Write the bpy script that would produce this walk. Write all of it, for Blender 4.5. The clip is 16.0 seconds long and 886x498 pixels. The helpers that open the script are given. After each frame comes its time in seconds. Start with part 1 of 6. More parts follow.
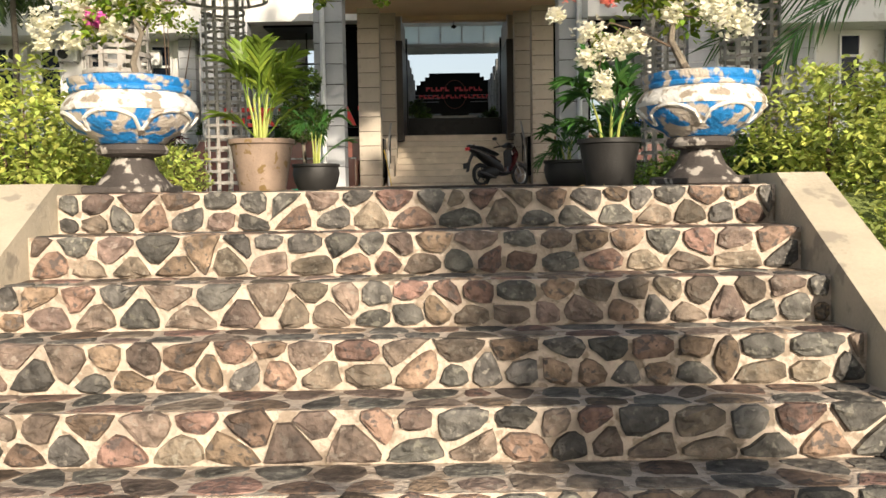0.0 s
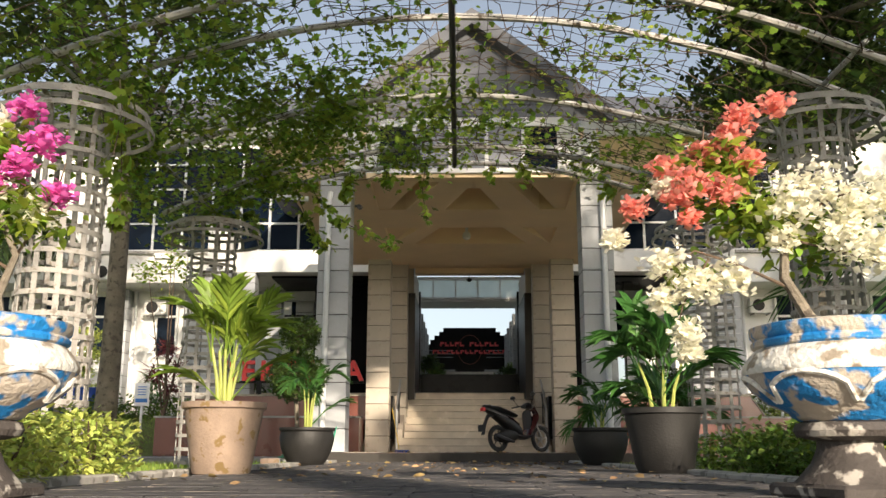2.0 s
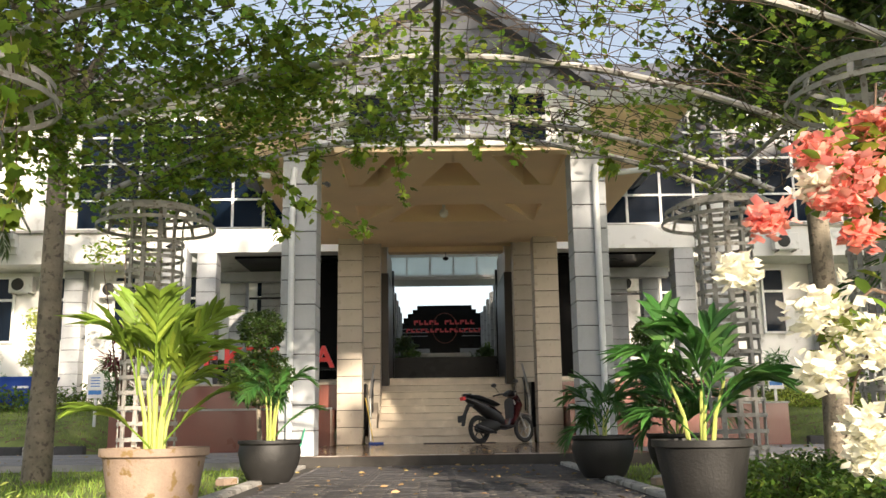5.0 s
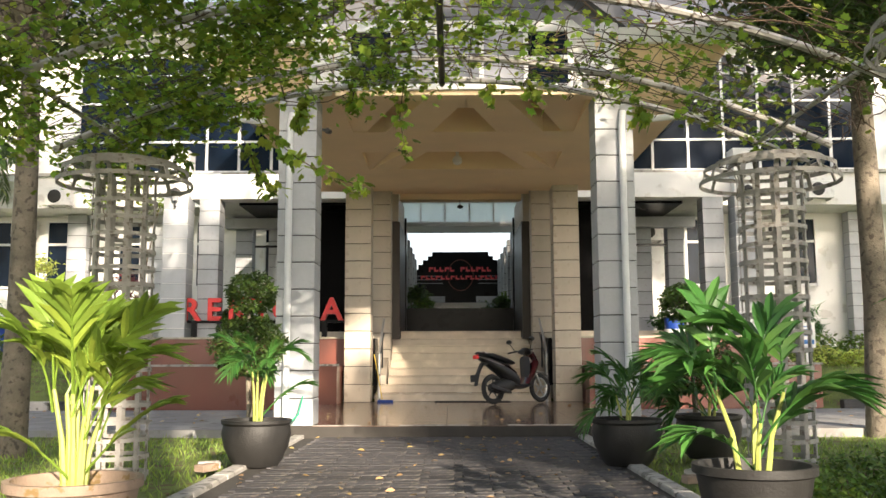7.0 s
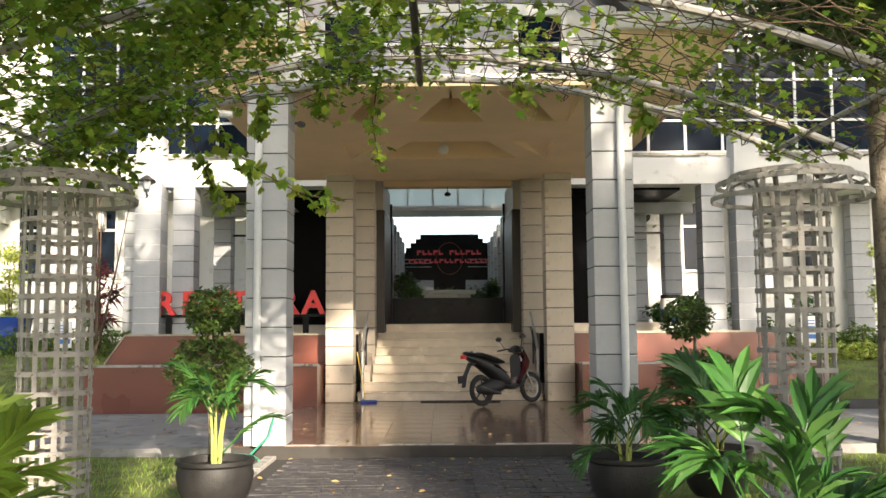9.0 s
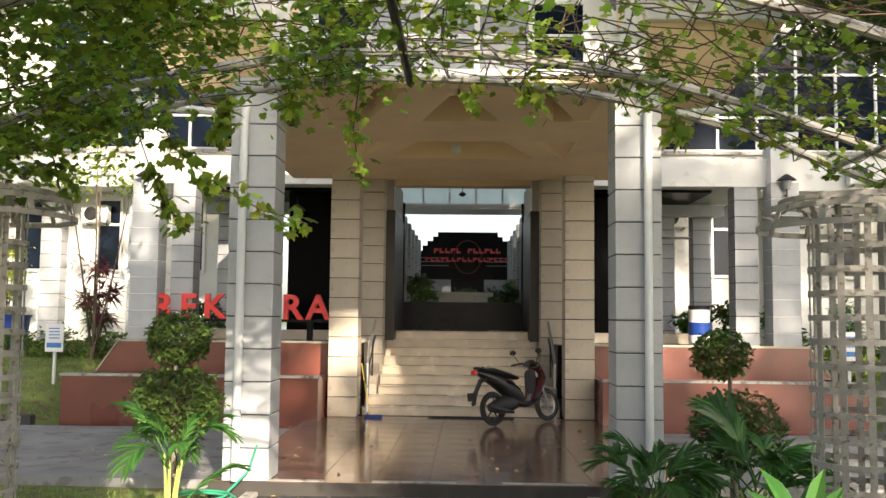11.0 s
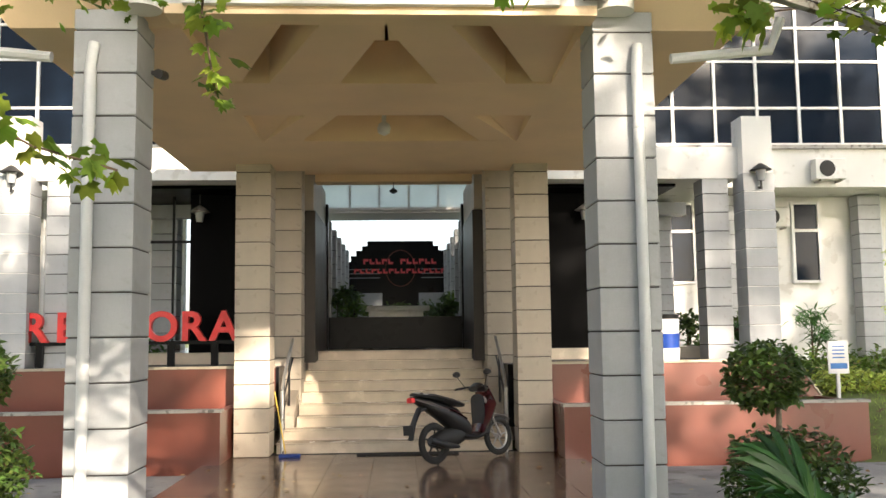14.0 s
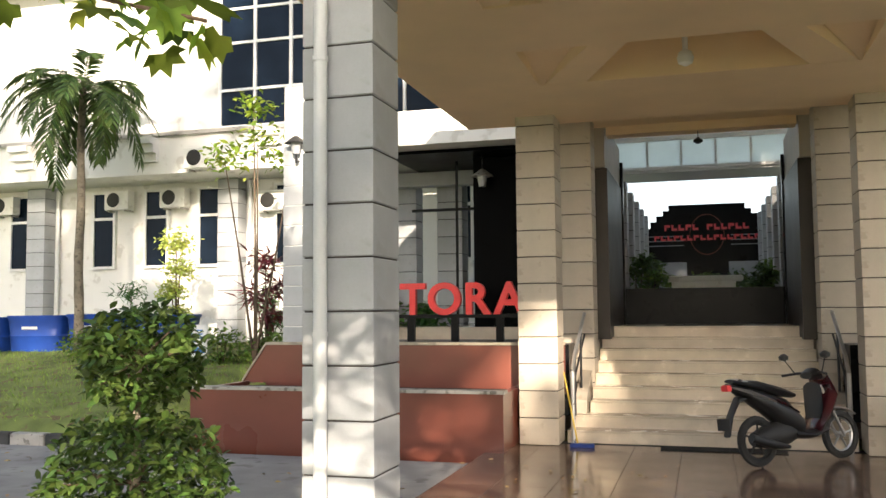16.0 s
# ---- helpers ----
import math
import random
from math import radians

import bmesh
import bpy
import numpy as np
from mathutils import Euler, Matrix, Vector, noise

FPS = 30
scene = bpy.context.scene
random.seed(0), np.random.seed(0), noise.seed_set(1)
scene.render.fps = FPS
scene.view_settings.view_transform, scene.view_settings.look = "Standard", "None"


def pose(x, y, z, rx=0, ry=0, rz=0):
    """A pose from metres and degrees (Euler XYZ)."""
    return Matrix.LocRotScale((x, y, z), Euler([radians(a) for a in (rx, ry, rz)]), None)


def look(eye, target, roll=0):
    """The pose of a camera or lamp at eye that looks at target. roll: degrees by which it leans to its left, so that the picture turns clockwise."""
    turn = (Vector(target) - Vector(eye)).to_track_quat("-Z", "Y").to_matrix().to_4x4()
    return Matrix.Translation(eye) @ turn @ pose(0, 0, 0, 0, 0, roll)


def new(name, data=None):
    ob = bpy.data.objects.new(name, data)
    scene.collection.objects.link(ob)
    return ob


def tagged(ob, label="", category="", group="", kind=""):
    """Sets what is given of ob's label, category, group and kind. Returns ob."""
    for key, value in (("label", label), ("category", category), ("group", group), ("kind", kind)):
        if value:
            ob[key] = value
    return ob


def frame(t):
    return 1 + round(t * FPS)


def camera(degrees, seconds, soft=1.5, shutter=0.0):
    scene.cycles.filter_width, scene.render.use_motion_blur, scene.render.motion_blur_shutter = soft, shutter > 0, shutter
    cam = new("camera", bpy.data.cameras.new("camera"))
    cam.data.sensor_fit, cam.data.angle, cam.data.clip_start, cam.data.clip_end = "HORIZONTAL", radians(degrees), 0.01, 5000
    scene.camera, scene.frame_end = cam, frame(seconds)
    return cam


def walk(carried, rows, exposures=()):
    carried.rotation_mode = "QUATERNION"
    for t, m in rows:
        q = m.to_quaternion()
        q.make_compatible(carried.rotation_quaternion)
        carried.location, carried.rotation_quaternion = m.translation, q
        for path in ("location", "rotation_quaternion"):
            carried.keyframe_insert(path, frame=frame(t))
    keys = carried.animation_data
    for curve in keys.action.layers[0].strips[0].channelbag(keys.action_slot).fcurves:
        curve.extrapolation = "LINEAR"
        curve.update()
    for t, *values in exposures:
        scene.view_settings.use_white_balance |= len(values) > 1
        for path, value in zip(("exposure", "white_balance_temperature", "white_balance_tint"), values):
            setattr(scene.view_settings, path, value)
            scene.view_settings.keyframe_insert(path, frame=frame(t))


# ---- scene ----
cam = camera(52.6, 16.0)
PATH = [
    (0, (0.083, 0.248, 1.527), (0.074, 2.245, 1.408), -0.9),
    (0.5, (0.079, 0.639, 1.537), (0.099, 2.639, 1.551), -0.7),
    (1, (0.076, 1.082, 1.57), (0.075, 3.078, 1.697), -1.1),
    (1.5, (0.086, 1.532, 1.61), (0.129, 3.519, 1.837), -1.1),
    (2, (0.106, 1.86, 1.708), (0.069, 3.81, 2.15), 0.1),
    (2.5, (0.135, 2.051, 1.767), (0.091, 3.974, 2.315), 0.3),
    (3, (0.157, 2.327, 1.778), (0.119, 4.259, 2.293), 0.9),
    (3.2, (0.2, 2.39, 1.82), (0.152, 4.329, 2.309), -0.1),
    (5.3, (-0.033, 3.336, 2.17), (0.006, 5.302, 2.537), -0.6),
    (5.5, (0.092, 3.479, 2.154), (0.136, 5.447, 2.507), -0.5),
    (6, (0.17, 3.713, 2.341), (0.181, 5.695, 2.61), -0.6),
    (6.5, (0.12, 3.921, 2.403), (0.064, 5.9, 2.688), -0.4),
    (7, (0.119, 4.145, 2.553), (0.103, 6.13, 2.796), -0.2),
    (7.5, (0.124, 4.364, 2.715), (0.068, 6.349, 2.956), 0.1),
    (8, (0.138, 4.521, 2.783), (0.068, 6.502, 3.044), -0.0),
    (8.5, (0.144, 4.761, 2.944), (0.16, 6.753, 3.12), -0.1),
    (8.7, (0.17, 4.866, 2.997), (0.182, 6.858, 3.177), -0.3),
    (10.8, (0.429, 5.929, 3.452), (0.371, 7.923, 3.587), 0.7),
    (11, (0.448, 6.107, 3.46), (0.395, 8.1, 3.614), 0.6),
    (11.5, (0.432, 6.558, 3.47), (0.518, 8.545, 3.673), -0.1),
    (12, (0.484, 6.966, 3.439), (0.592, 8.948, 3.687), -0.4),
    (12.5, (0.484, 7.403, 3.435), (0.615, 9.384, 3.677), -1.2),
    (13, (0.502, 7.822, 3.433), (0.683, 9.8, 3.669), -1.3),
    (13.5, (0.497, 8.22, 3.452), (0.584, 10.203, 3.7), -0.5),
    (14, (0.441, 8.651, 3.444), (0.539, 10.639, 3.636), -0.7),
    (14.5, (0.439, 9.088, 3.425), (0.435, 11.082, 3.576), -0.4),
    (15, (0.395, 9.515, 3.417), (0.167, 11.496, 3.572), -0.3),
    (15.5, (0.422, 9.948, 3.419), (0.062, 11.91, 3.574), -0.1),
    (16, (0.391, 10.382, 3.454), (-0.168, 12.298, 3.593), -0.5),
]
EXPOSURES = [(0, 0.5, 6500, 10), (1.0, 0.8, 6500, 10), (1.6, 0.8, 6500, 10), (1.9, 0.75, 6500, 10), (2.5, 0.4, 6500, 10), (3.2, 0.3, 6500, 10), (5.3, 1.2, 6500, 10), (8.7, 1.4, 6500, 10), (11.5, 1.3, 6500, 10), (13.5, 1.45, 6500, 10), (14.5, 1.65, 6500, 10), (16, 1.55, 6500, 10)]
walk(cam, [(t, look(eye, target, roll)) for t, eye, target, roll in PATH], EXPOSURES)

# ---- world, sun, exposure ----
SUN_ELEVATION, SUN_AZIMUTH = radians(19), radians(160)   # azimuth clockwise from +y
sun_from = Vector((math.sin(SUN_AZIMUTH) * math.cos(SUN_ELEVATION), math.cos(SUN_AZIMUTH) * math.cos(SUN_ELEVATION), math.sin(SUN_ELEVATION)))
world = bpy.data.worlds.new("world")
scene.world = world
world.use_nodes = True
wn = world.node_tree.nodes
sky = wn.new("ShaderNodeTexSky")
sky.sky_type, sky.sun_disc, sky.sun_elevation, sky.sun_rotation = "NISHITA", False, SUN_ELEVATION, SUN_AZIMUTH
sky.dust_density, sky.air_density = 2.0, 1.0
wn["Background"].inputs["Strength"].default_value = 0.108
haze = wn.new("ShaderNodeHueSaturation")
haze.inputs["Saturation"].default_value = 0.55
world.node_tree.links.new(sky.outputs[0], haze.inputs["Color"])
world.node_tree.links.new(haze.outputs[0], wn["Background"].inputs["Color"])
sun = new("sun", bpy.data.lights.new("sun", "SUN"))
sun.data.energy, sun.data.angle, sun.data.color = 5.2, radians(0.6), (1.0, 0.85, 0.67)
sun.matrix_world = look(sun_from * 60, (0, 0, 0))


# ---- materials ----
def mat(name, base, rough=0.7, var=0.25, scale=3.0, bump=0.15, fine=45.0, metal=0.0, stain=None, amount=0.0,
        island=0.0, each=0.0, through_light=0.0, coat=0.0, spec=0.5):
    """A procedural surface: two scales of noise in colour, gloss and relief, and a spread from piece to piece."""
    m = bpy.data.materials.new(name)
    m.use_nodes = True
    n, l = m.node_tree.nodes, m.node_tree.links
    b = n["Principled BSDF"]
    tc = n.new("ShaderNodeTexCoord")
    big, small = n.new("ShaderNodeTexNoise"), n.new("ShaderNodeTexNoise")
    big.inputs["Scale"].default_value, big.inputs["Detail"].default_value = scale, 5.0
    small.inputs["Scale"].default_value, small.inputs["Detail"].default_value = fine, 4.0
    for q in (big, small):
        l.new(tc.outputs["Object"], q.inputs["Vector"])
    ramp = n.new("ShaderNodeValToRGB")
    ramp.color_ramp.elements[0].position, ramp.color_ramp.elements[1].position = 0.3, 0.7
    ramp.color_ramp.elements[0].color = (*[max(0, c * (1 - var)) for c in base], 1)
    ramp.color_ramp.elements[1].color = (*[min(1, c * (1 + var)) for c in base], 1)
    l.new(big.outputs["Fac"], ramp.inputs["Fac"])
    out = ramp.outputs["Color"]
    grain = n.new("ShaderNodeHueSaturation")
    mr = n.new("ShaderNodeMapRange")
    mr.inputs["To Min"].default_value, mr.inputs["To Max"].default_value = 1 - var * 0.6, 1 + var * 0.6
    l.new(small.outputs["Fac"], mr.inputs["Value"])
    l.new(mr.outputs[0], grain.inputs["Value"])
    l.new(out, grain.inputs["Color"])
    out = grain.outputs["Color"]
    if stain:
        sn, sr, mx = n.new("ShaderNodeTexNoise"), n.new("ShaderNodeValToRGB"), n.new("ShaderNodeMix")
        sn.inputs["Scale"].default_value, sn.inputs["Detail"].default_value = scale * 2.3, 8.0
        sr.color_ramp.elements[0].position, sr.color_ramp.elements[1].position = 0.62 - amount * 0.4, 0.68 - amount * 0.4
        mx.data_type = "RGBA"
        mx.inputs["B"].default_value = (*stain, 1)
        l.new(tc.outputs["Object"], sn.inputs["Vector"])
        l.new(sn.outputs["Fac"], sr.inputs["Fac"])
        l.new(sr.outputs["Color"], mx.inputs["Factor"])
        l.new(out, mx.inputs["A"])
        out = mx.outputs["Result"]
    for spread, node, socket in ((island, "ShaderNodeNewGeometry", "Random Per Island"), (each, "ShaderNodeObjectInfo", "Random")):
        if spread:
            src, v, h, hs = n.new(node), n.new("ShaderNodeMapRange"), n.new("ShaderNodeMapRange"), n.new("ShaderNodeHueSaturation")
            v.inputs["To Min"].default_value, v.inputs["To Max"].default_value = 1 - spread, 1 + spread
            h.inputs["To Min"].default_value, h.inputs["To Max"].default_value = 0.5 + spread * 0.05, 0.5 - spread * 0.05
            l.new(src.outputs[socket], v.inputs["Value"])
            mod = n.new("ShaderNodeMath")
            mod.operation = "FRACT"
            mul = n.new("ShaderNodeMath")
            mul.operation, mul.inputs[1].default_value = "MULTIPLY", 7.31
            l.new(src.outputs[socket], mul.inputs[0])
            l.new(mul.outputs[0], mod.inputs[0])
            l.new(mod.outputs[0], h.inputs["Value"])
            l.new(v.outputs[0], hs.inputs["Value"])
            l.new(h.outputs[0], hs.inputs["Hue"])
            l.new(out, hs.inputs["Color"])
            out = hs.outputs["Color"]
    l.new(out, b.inputs["Base Color"])
    b.inputs["Metallic"].default_value = metal
    b.inputs["Coat Weight"].default_value = coat
    b.inputs["Specular IOR Level"].default_value = spec
    rr = n.new("ShaderNodeMapRange")
    rr.inputs["To Min"].default_value, rr.inputs["To Max"].default_value = max(0.02, rough - 0.12), min(1, rough + 0.12)
    l.new(big.outputs["Fac"], rr.inputs["Value"])
    l.new(rr.outputs[0], b.inputs["Roughness"])
    if bump:
        bp = n.new("ShaderNodeBump")
        bp.inputs["Strength"].default_value, bp.inputs["Distance"].default_value = bump, 0.02
        l.new(small.outputs["Fac"], bp.inputs["Height"])
        l.new(bp.outputs["Normal"], b.inputs["Normal"])
    if through_light:
        tr, ms = n.new("ShaderNodeBsdfTranslucent"), n.new("ShaderNodeMixShader")
        l.new(out, tr.inputs["Color"])
        ms.inputs["Fac"].default_value = through_light
        l.new(b.outputs[0], ms.inputs[1])
        l.new(tr.outputs[0], ms.inputs[2])
        l.new(ms.outputs[0], n["Material Output"].inputs["Surface"])
    return m


M_STONE = mat("stone", (0.155, 0.12, 0.095), 0.8, 0.6, 14, 1.0, 32, stain=(0.2, 0.17, 0.14), amount=0.1, each=0.5)
M_MORTAR = mat("mortar", (0.52, 0.44, 0.36), 0.9, 0.22, 6, 0.8, 40, stain=(0.32, 0.26, 0.2), amount=0.2)
M_CHEEK = mat("cement_render", (0.5, 0.44, 0.34), 0.85, 0.15, 3, 0.3, 60, stain=(0.34, 0.3, 0.24), amount=0.12)
M_PAVER = mat("paver", (0.06, 0.057, 0.06), 0.75, 0.3, 5, 0.4, 70, each=0.35, stain=(0.16, 0.14, 0.12), amount=0.1)
M_KERB = mat("pale_concrete", (0.42, 0.4, 0.37), 0.85, 0.2, 4, 0.4, 50, stain=(0.2, 0.19, 0.17), amount=0.15)
M_KERBDARK = mat("dark_concrete", (0.05, 0.05, 0.05), 0.8, 0.3, 4, 0.3, 50)
M_ROAD = mat("driveway", (0.3, 0.295, 0.29), 0.85, 0.2, 1.5, 0.4, 80, stain=(0.22, 0.21, 0.2), amount=0.1)
M_GRASS = mat("grass_soil", (0.17, 0.21, 0.055), 0.95, 0.4, 2.0, 0.6, 90, stain=(0.16, 0.11, 0.06), amount=0.12)
M_BLADE = mat("grass_blade", (0.25, 0.36, 0.06), 0.6, 0.2, 2, 0, 30, island=0.45, through_light=0.35)
M_GRANITE = mat("red_granite", (0.175, 0.05, 0.033), 0.3, 0.12, 1.2, 0.03, 160, coat=0.3)
M_FLOOR = mat("polished_brown_tile", (0.18, 0.115, 0.08), 0.14, 0.2, 2, 0.01, 120, each=0.15)
M_TREAD = mat("cream_tile", (0.62, 0.535, 0.42), 0.25, 0.12, 3, 0.03, 90, each=0.1)
M_JOINT = mat("dark_joint", (0.05, 0.045, 0.04), 0.9, 0.2, 5, 0.1, 60)
M_CLAD = mat("grey_cladding", (0.43, 0.445, 0.465), 0.55, 0.1, 2.5, 0.08, 70, stain=(0.41, 0.42, 0.43), amount=0.0, each=0.05)
M_CLADWARM = mat("beige_cladding", (0.48, 0.42, 0.34), 0.55, 0.1, 2.5, 0.08, 70, stain=(0.4, 0.34, 0.27), amount=0.0, each=0.05)
M_WHITE = mat("white_paint", (0.8, 0.79, 0.76), 0.7, 0.04, 1.2, 0.08, 60, stain=(0.66, 0.64, 0.6), amount=0.08)
M_TAN = mat("tan_paint", (0.88, 0.68, 0.45), 0.7, 0.06, 1.1, 0.08, 60)
M_GABLE = mat("grey_roof", (0.09, 0.095, 0.11), 0.7, 0.2, 2, 0.3, 50)
M_FRAME = mat("white_window_frame", (0.78, 0.78, 0.77), 0.45, 0.05, 3, 0.03, 60)
M_GLASS = mat("dark_window_glass", (0.006, 0.012, 0.024), 0.08, 0.2, 1, 0, 20, spec=0.13)
M_POLY = mat("pale_translucent_sheet", (0.9, 0.95, 0.93), 0.4, 0.03, 2, 0, 30, through_light=0.85)
# pale base colour; on the portico panes it stands in for reflected sky
M_GLASSPALE = mat("pale_grey_glass", (0.32, 0.33, 0.36), 0.12, 0.05, 1, 0, 20, spec=1.0)
# near-black, almost no gloss: the porch interior's shade is put into the colour
M_DARK = mat("shaded_porch_black", (0.002, 0.002, 0.0025), 0.3, 0.3, 1, 0, 20, spec=0.03)
M_BLACK = mat("black_stone", (0.006, 0.006, 0.007), 0.3, 0.4, 2, 0.05, 60, spec=0.12)
M_STEEL = mat("galvanised_steel", (0.5, 0.48, 0.45), 0.45, 0.2, 8, 0.1, 90, metal=0.3, stain=(0.16, 0.13, 0.1), amount=0.12)
M_TRELLIS = mat("weathered_trellis", (0.36, 0.34, 0.315), 0.7, 0.15, 9, 0.3, 80, stain=(0.2, 0.17, 0.14), amount=0.1)
M_WIRE = mat("rusty_wire", (0.07, 0.055, 0.045), 0.8, 0.3, 8, 0, 80)
M_SIGNRED = mat("bright_red_letters", (0.95, 0.12, 0.14), 0.5, 0.1, 5, 0.02, 60)
M_PIPE = mat("white_plastic_pipe", (0.72, 0.73, 0.74), 0.4, 0.06, 5, 0.03, 60)
M_RED = mat("red_enamel", (0.85, 0.04, 0.04), 0.35, 0.1, 5, 0.02, 60)
M_STONEB = mat("brown_stone", (0.2, 0.135, 0.1), 0.8, 0.6, 14, 1.0, 32, stain=(0.1, 0.08, 0.07), amount=0.2, each=0.45)
M_STONEG = mat("grey_stone", (0.1, 0.095, 0.085), 0.8, 0.6, 14, 1.0, 32, stain=(0.2, 0.19, 0.16), amount=0.1, each=0.45)
M_DRYLEAF = mat("dry_leaf", (0.4, 0.27, 0.12), 0.8, 0.3, 5, 0, 30, island=0.5)
M_BLUESIGN = mat("blue_print", (0.05, 0.2, 0.55), 0.5, 0.1, 5, 0, 30)
M_YELLOW = mat("yellow_stick", (0.6, 0.42, 0.06), 0.5, 0.1, 5, 0, 30)
M_URN = mat("peeling_blue_paint", (0.015, 0.2, 0.52), 0.5, 0.15, 4.0, 0.6, 40, stain=(0.52, 0.46, 0.39), amount=0.38)
M_URNWHITE = mat("peeling_white_paint", (0.74, 0.72, 0.67), 0.6, 0.1, 4.5, 0.6, 40, stain=(0.32, 0.27, 0.21), amount=0.26)
M_URNFOOT = mat("dark_cement", (0.065, 0.055, 0.05), 0.75, 0.25, 5, 0.3, 60, stain=(0.4, 0.37, 0.33), amount=0.12)
M_CLAY = mat("brown_clay_pot", (0.3, 0.22, 0.165), 0.8, 0.2, 6, 0.2, 60, stain=(0.2, 0.13, 0.05), amount=0.12)
M_DARKPOT = mat("dark_grey_pot", (0.018, 0.017, 0.016), 0.6, 0.25, 6, 0.15, 60)
M_SOIL = mat("soil", (0.07, 0.05, 0.035), 0.95, 0.4, 12, 0.8, 60)
M_BARK = mat("bark", (0.2, 0.17, 0.13), 0.9, 0.3, 6, 0.7, 40, stain=(0.11, 0.09, 0.07), amount=0.15)
M_TWIG = mat("twig", (0.11, 0.075, 0.05), 0.85, 0.3, 8, 0.3, 60)
M_VINE = mat("vine_leaf", (0.27, 0.38, 0.05), 0.5, 0.2, 3, 0, 30, island=0.6, through_light=0.55)
M_TREE = mat("tree_leaf", (0.08, 0.13, 0.03), 0.5, 0.2, 3, 0, 30, island=0.5, through_light=0.25)
M_HEDGE = mat("golden_hedge_leaf", (0.48, 0.55, 0.13), 0.5, 0.2, 2, 0, 30, island=0.45, through_light=0.3)
M_HEDGEDARK = mat("hedge_leaf", (0.12, 0.2, 0.03), 0.5, 0.2, 2, 0, 30, island=0.5, through_light=0.3)
M_TOPIARY = mat("topiary_leaf", (0.07, 0.12, 0.025), 0.45, 0.2, 3, 0, 30, island=0.5, through_light=0.2)
M_PALMBRIGHT = mat("bright_palm_leaf", (0.25, 0.36, 0.05), 0.4, 0.15, 3, 0, 30, island=0.3, through_light=0.4)
M_PALM = mat("palm_leaf", (0.065, 0.17, 0.035), 0.35, 0.15, 3, 0, 30, island=0.35, through_light=0.25)
M_REDLEAF = mat("red_cordyline_leaf", (0.16, 0.03, 0.035), 0.45, 0.2, 3, 0, 30, island=0.5, through_light=0.3)
M_PETALW = mat("cream_bract", (0.94, 0.92, 0.79), 0.6, 0.04, 5, 0, 30, island=0.08, through_light=0.4)
M_PETALP = mat("coral_bract", (0.95, 0.4, 0.34), 0.6, 0.1, 5, 0, 30, island=0.25, through_light=0.45)
M_PETALM = mat("magenta_bract", (0.8, 0.17, 0.55), 0.6, 0.12, 5, 0, 30, island=0.2, through_light=0.3)
M_BIN = mat("blue_plastic", (0.015, 0.06, 0.32), 0.4, 0.15, 3, 0.05, 50)
M_TYRE = mat("tyre_rubber", (0.02, 0.02, 0.02), 0.8, 0.2, 10, 0.3, 90)
M_BIKE = mat("dark_red_bike_paint", (0.06, 0.01, 0.015), 0.2, 0.1, 5, 0, 50, coat=0.7)
M_BIKEBLACK = mat("black_plastic", (0.014, 0.014, 0.015), 0.4, 0.2, 5, 0.05, 80)
M_SILVER = mat("silver_metal", (0.5, 0.5, 0.5), 0.3, 0.1, 5, 0.02, 80, metal=0.8)
M_PANEL = mat("dark_brown_panel", (0.045, 0.036, 0.028), 0.5, 0.2, 2, 0.05, 40)
M_MAT = mat("rubber_mat", (0.015, 0.014, 0.013), 0.9, 0.2, 10, 0.4, 90)


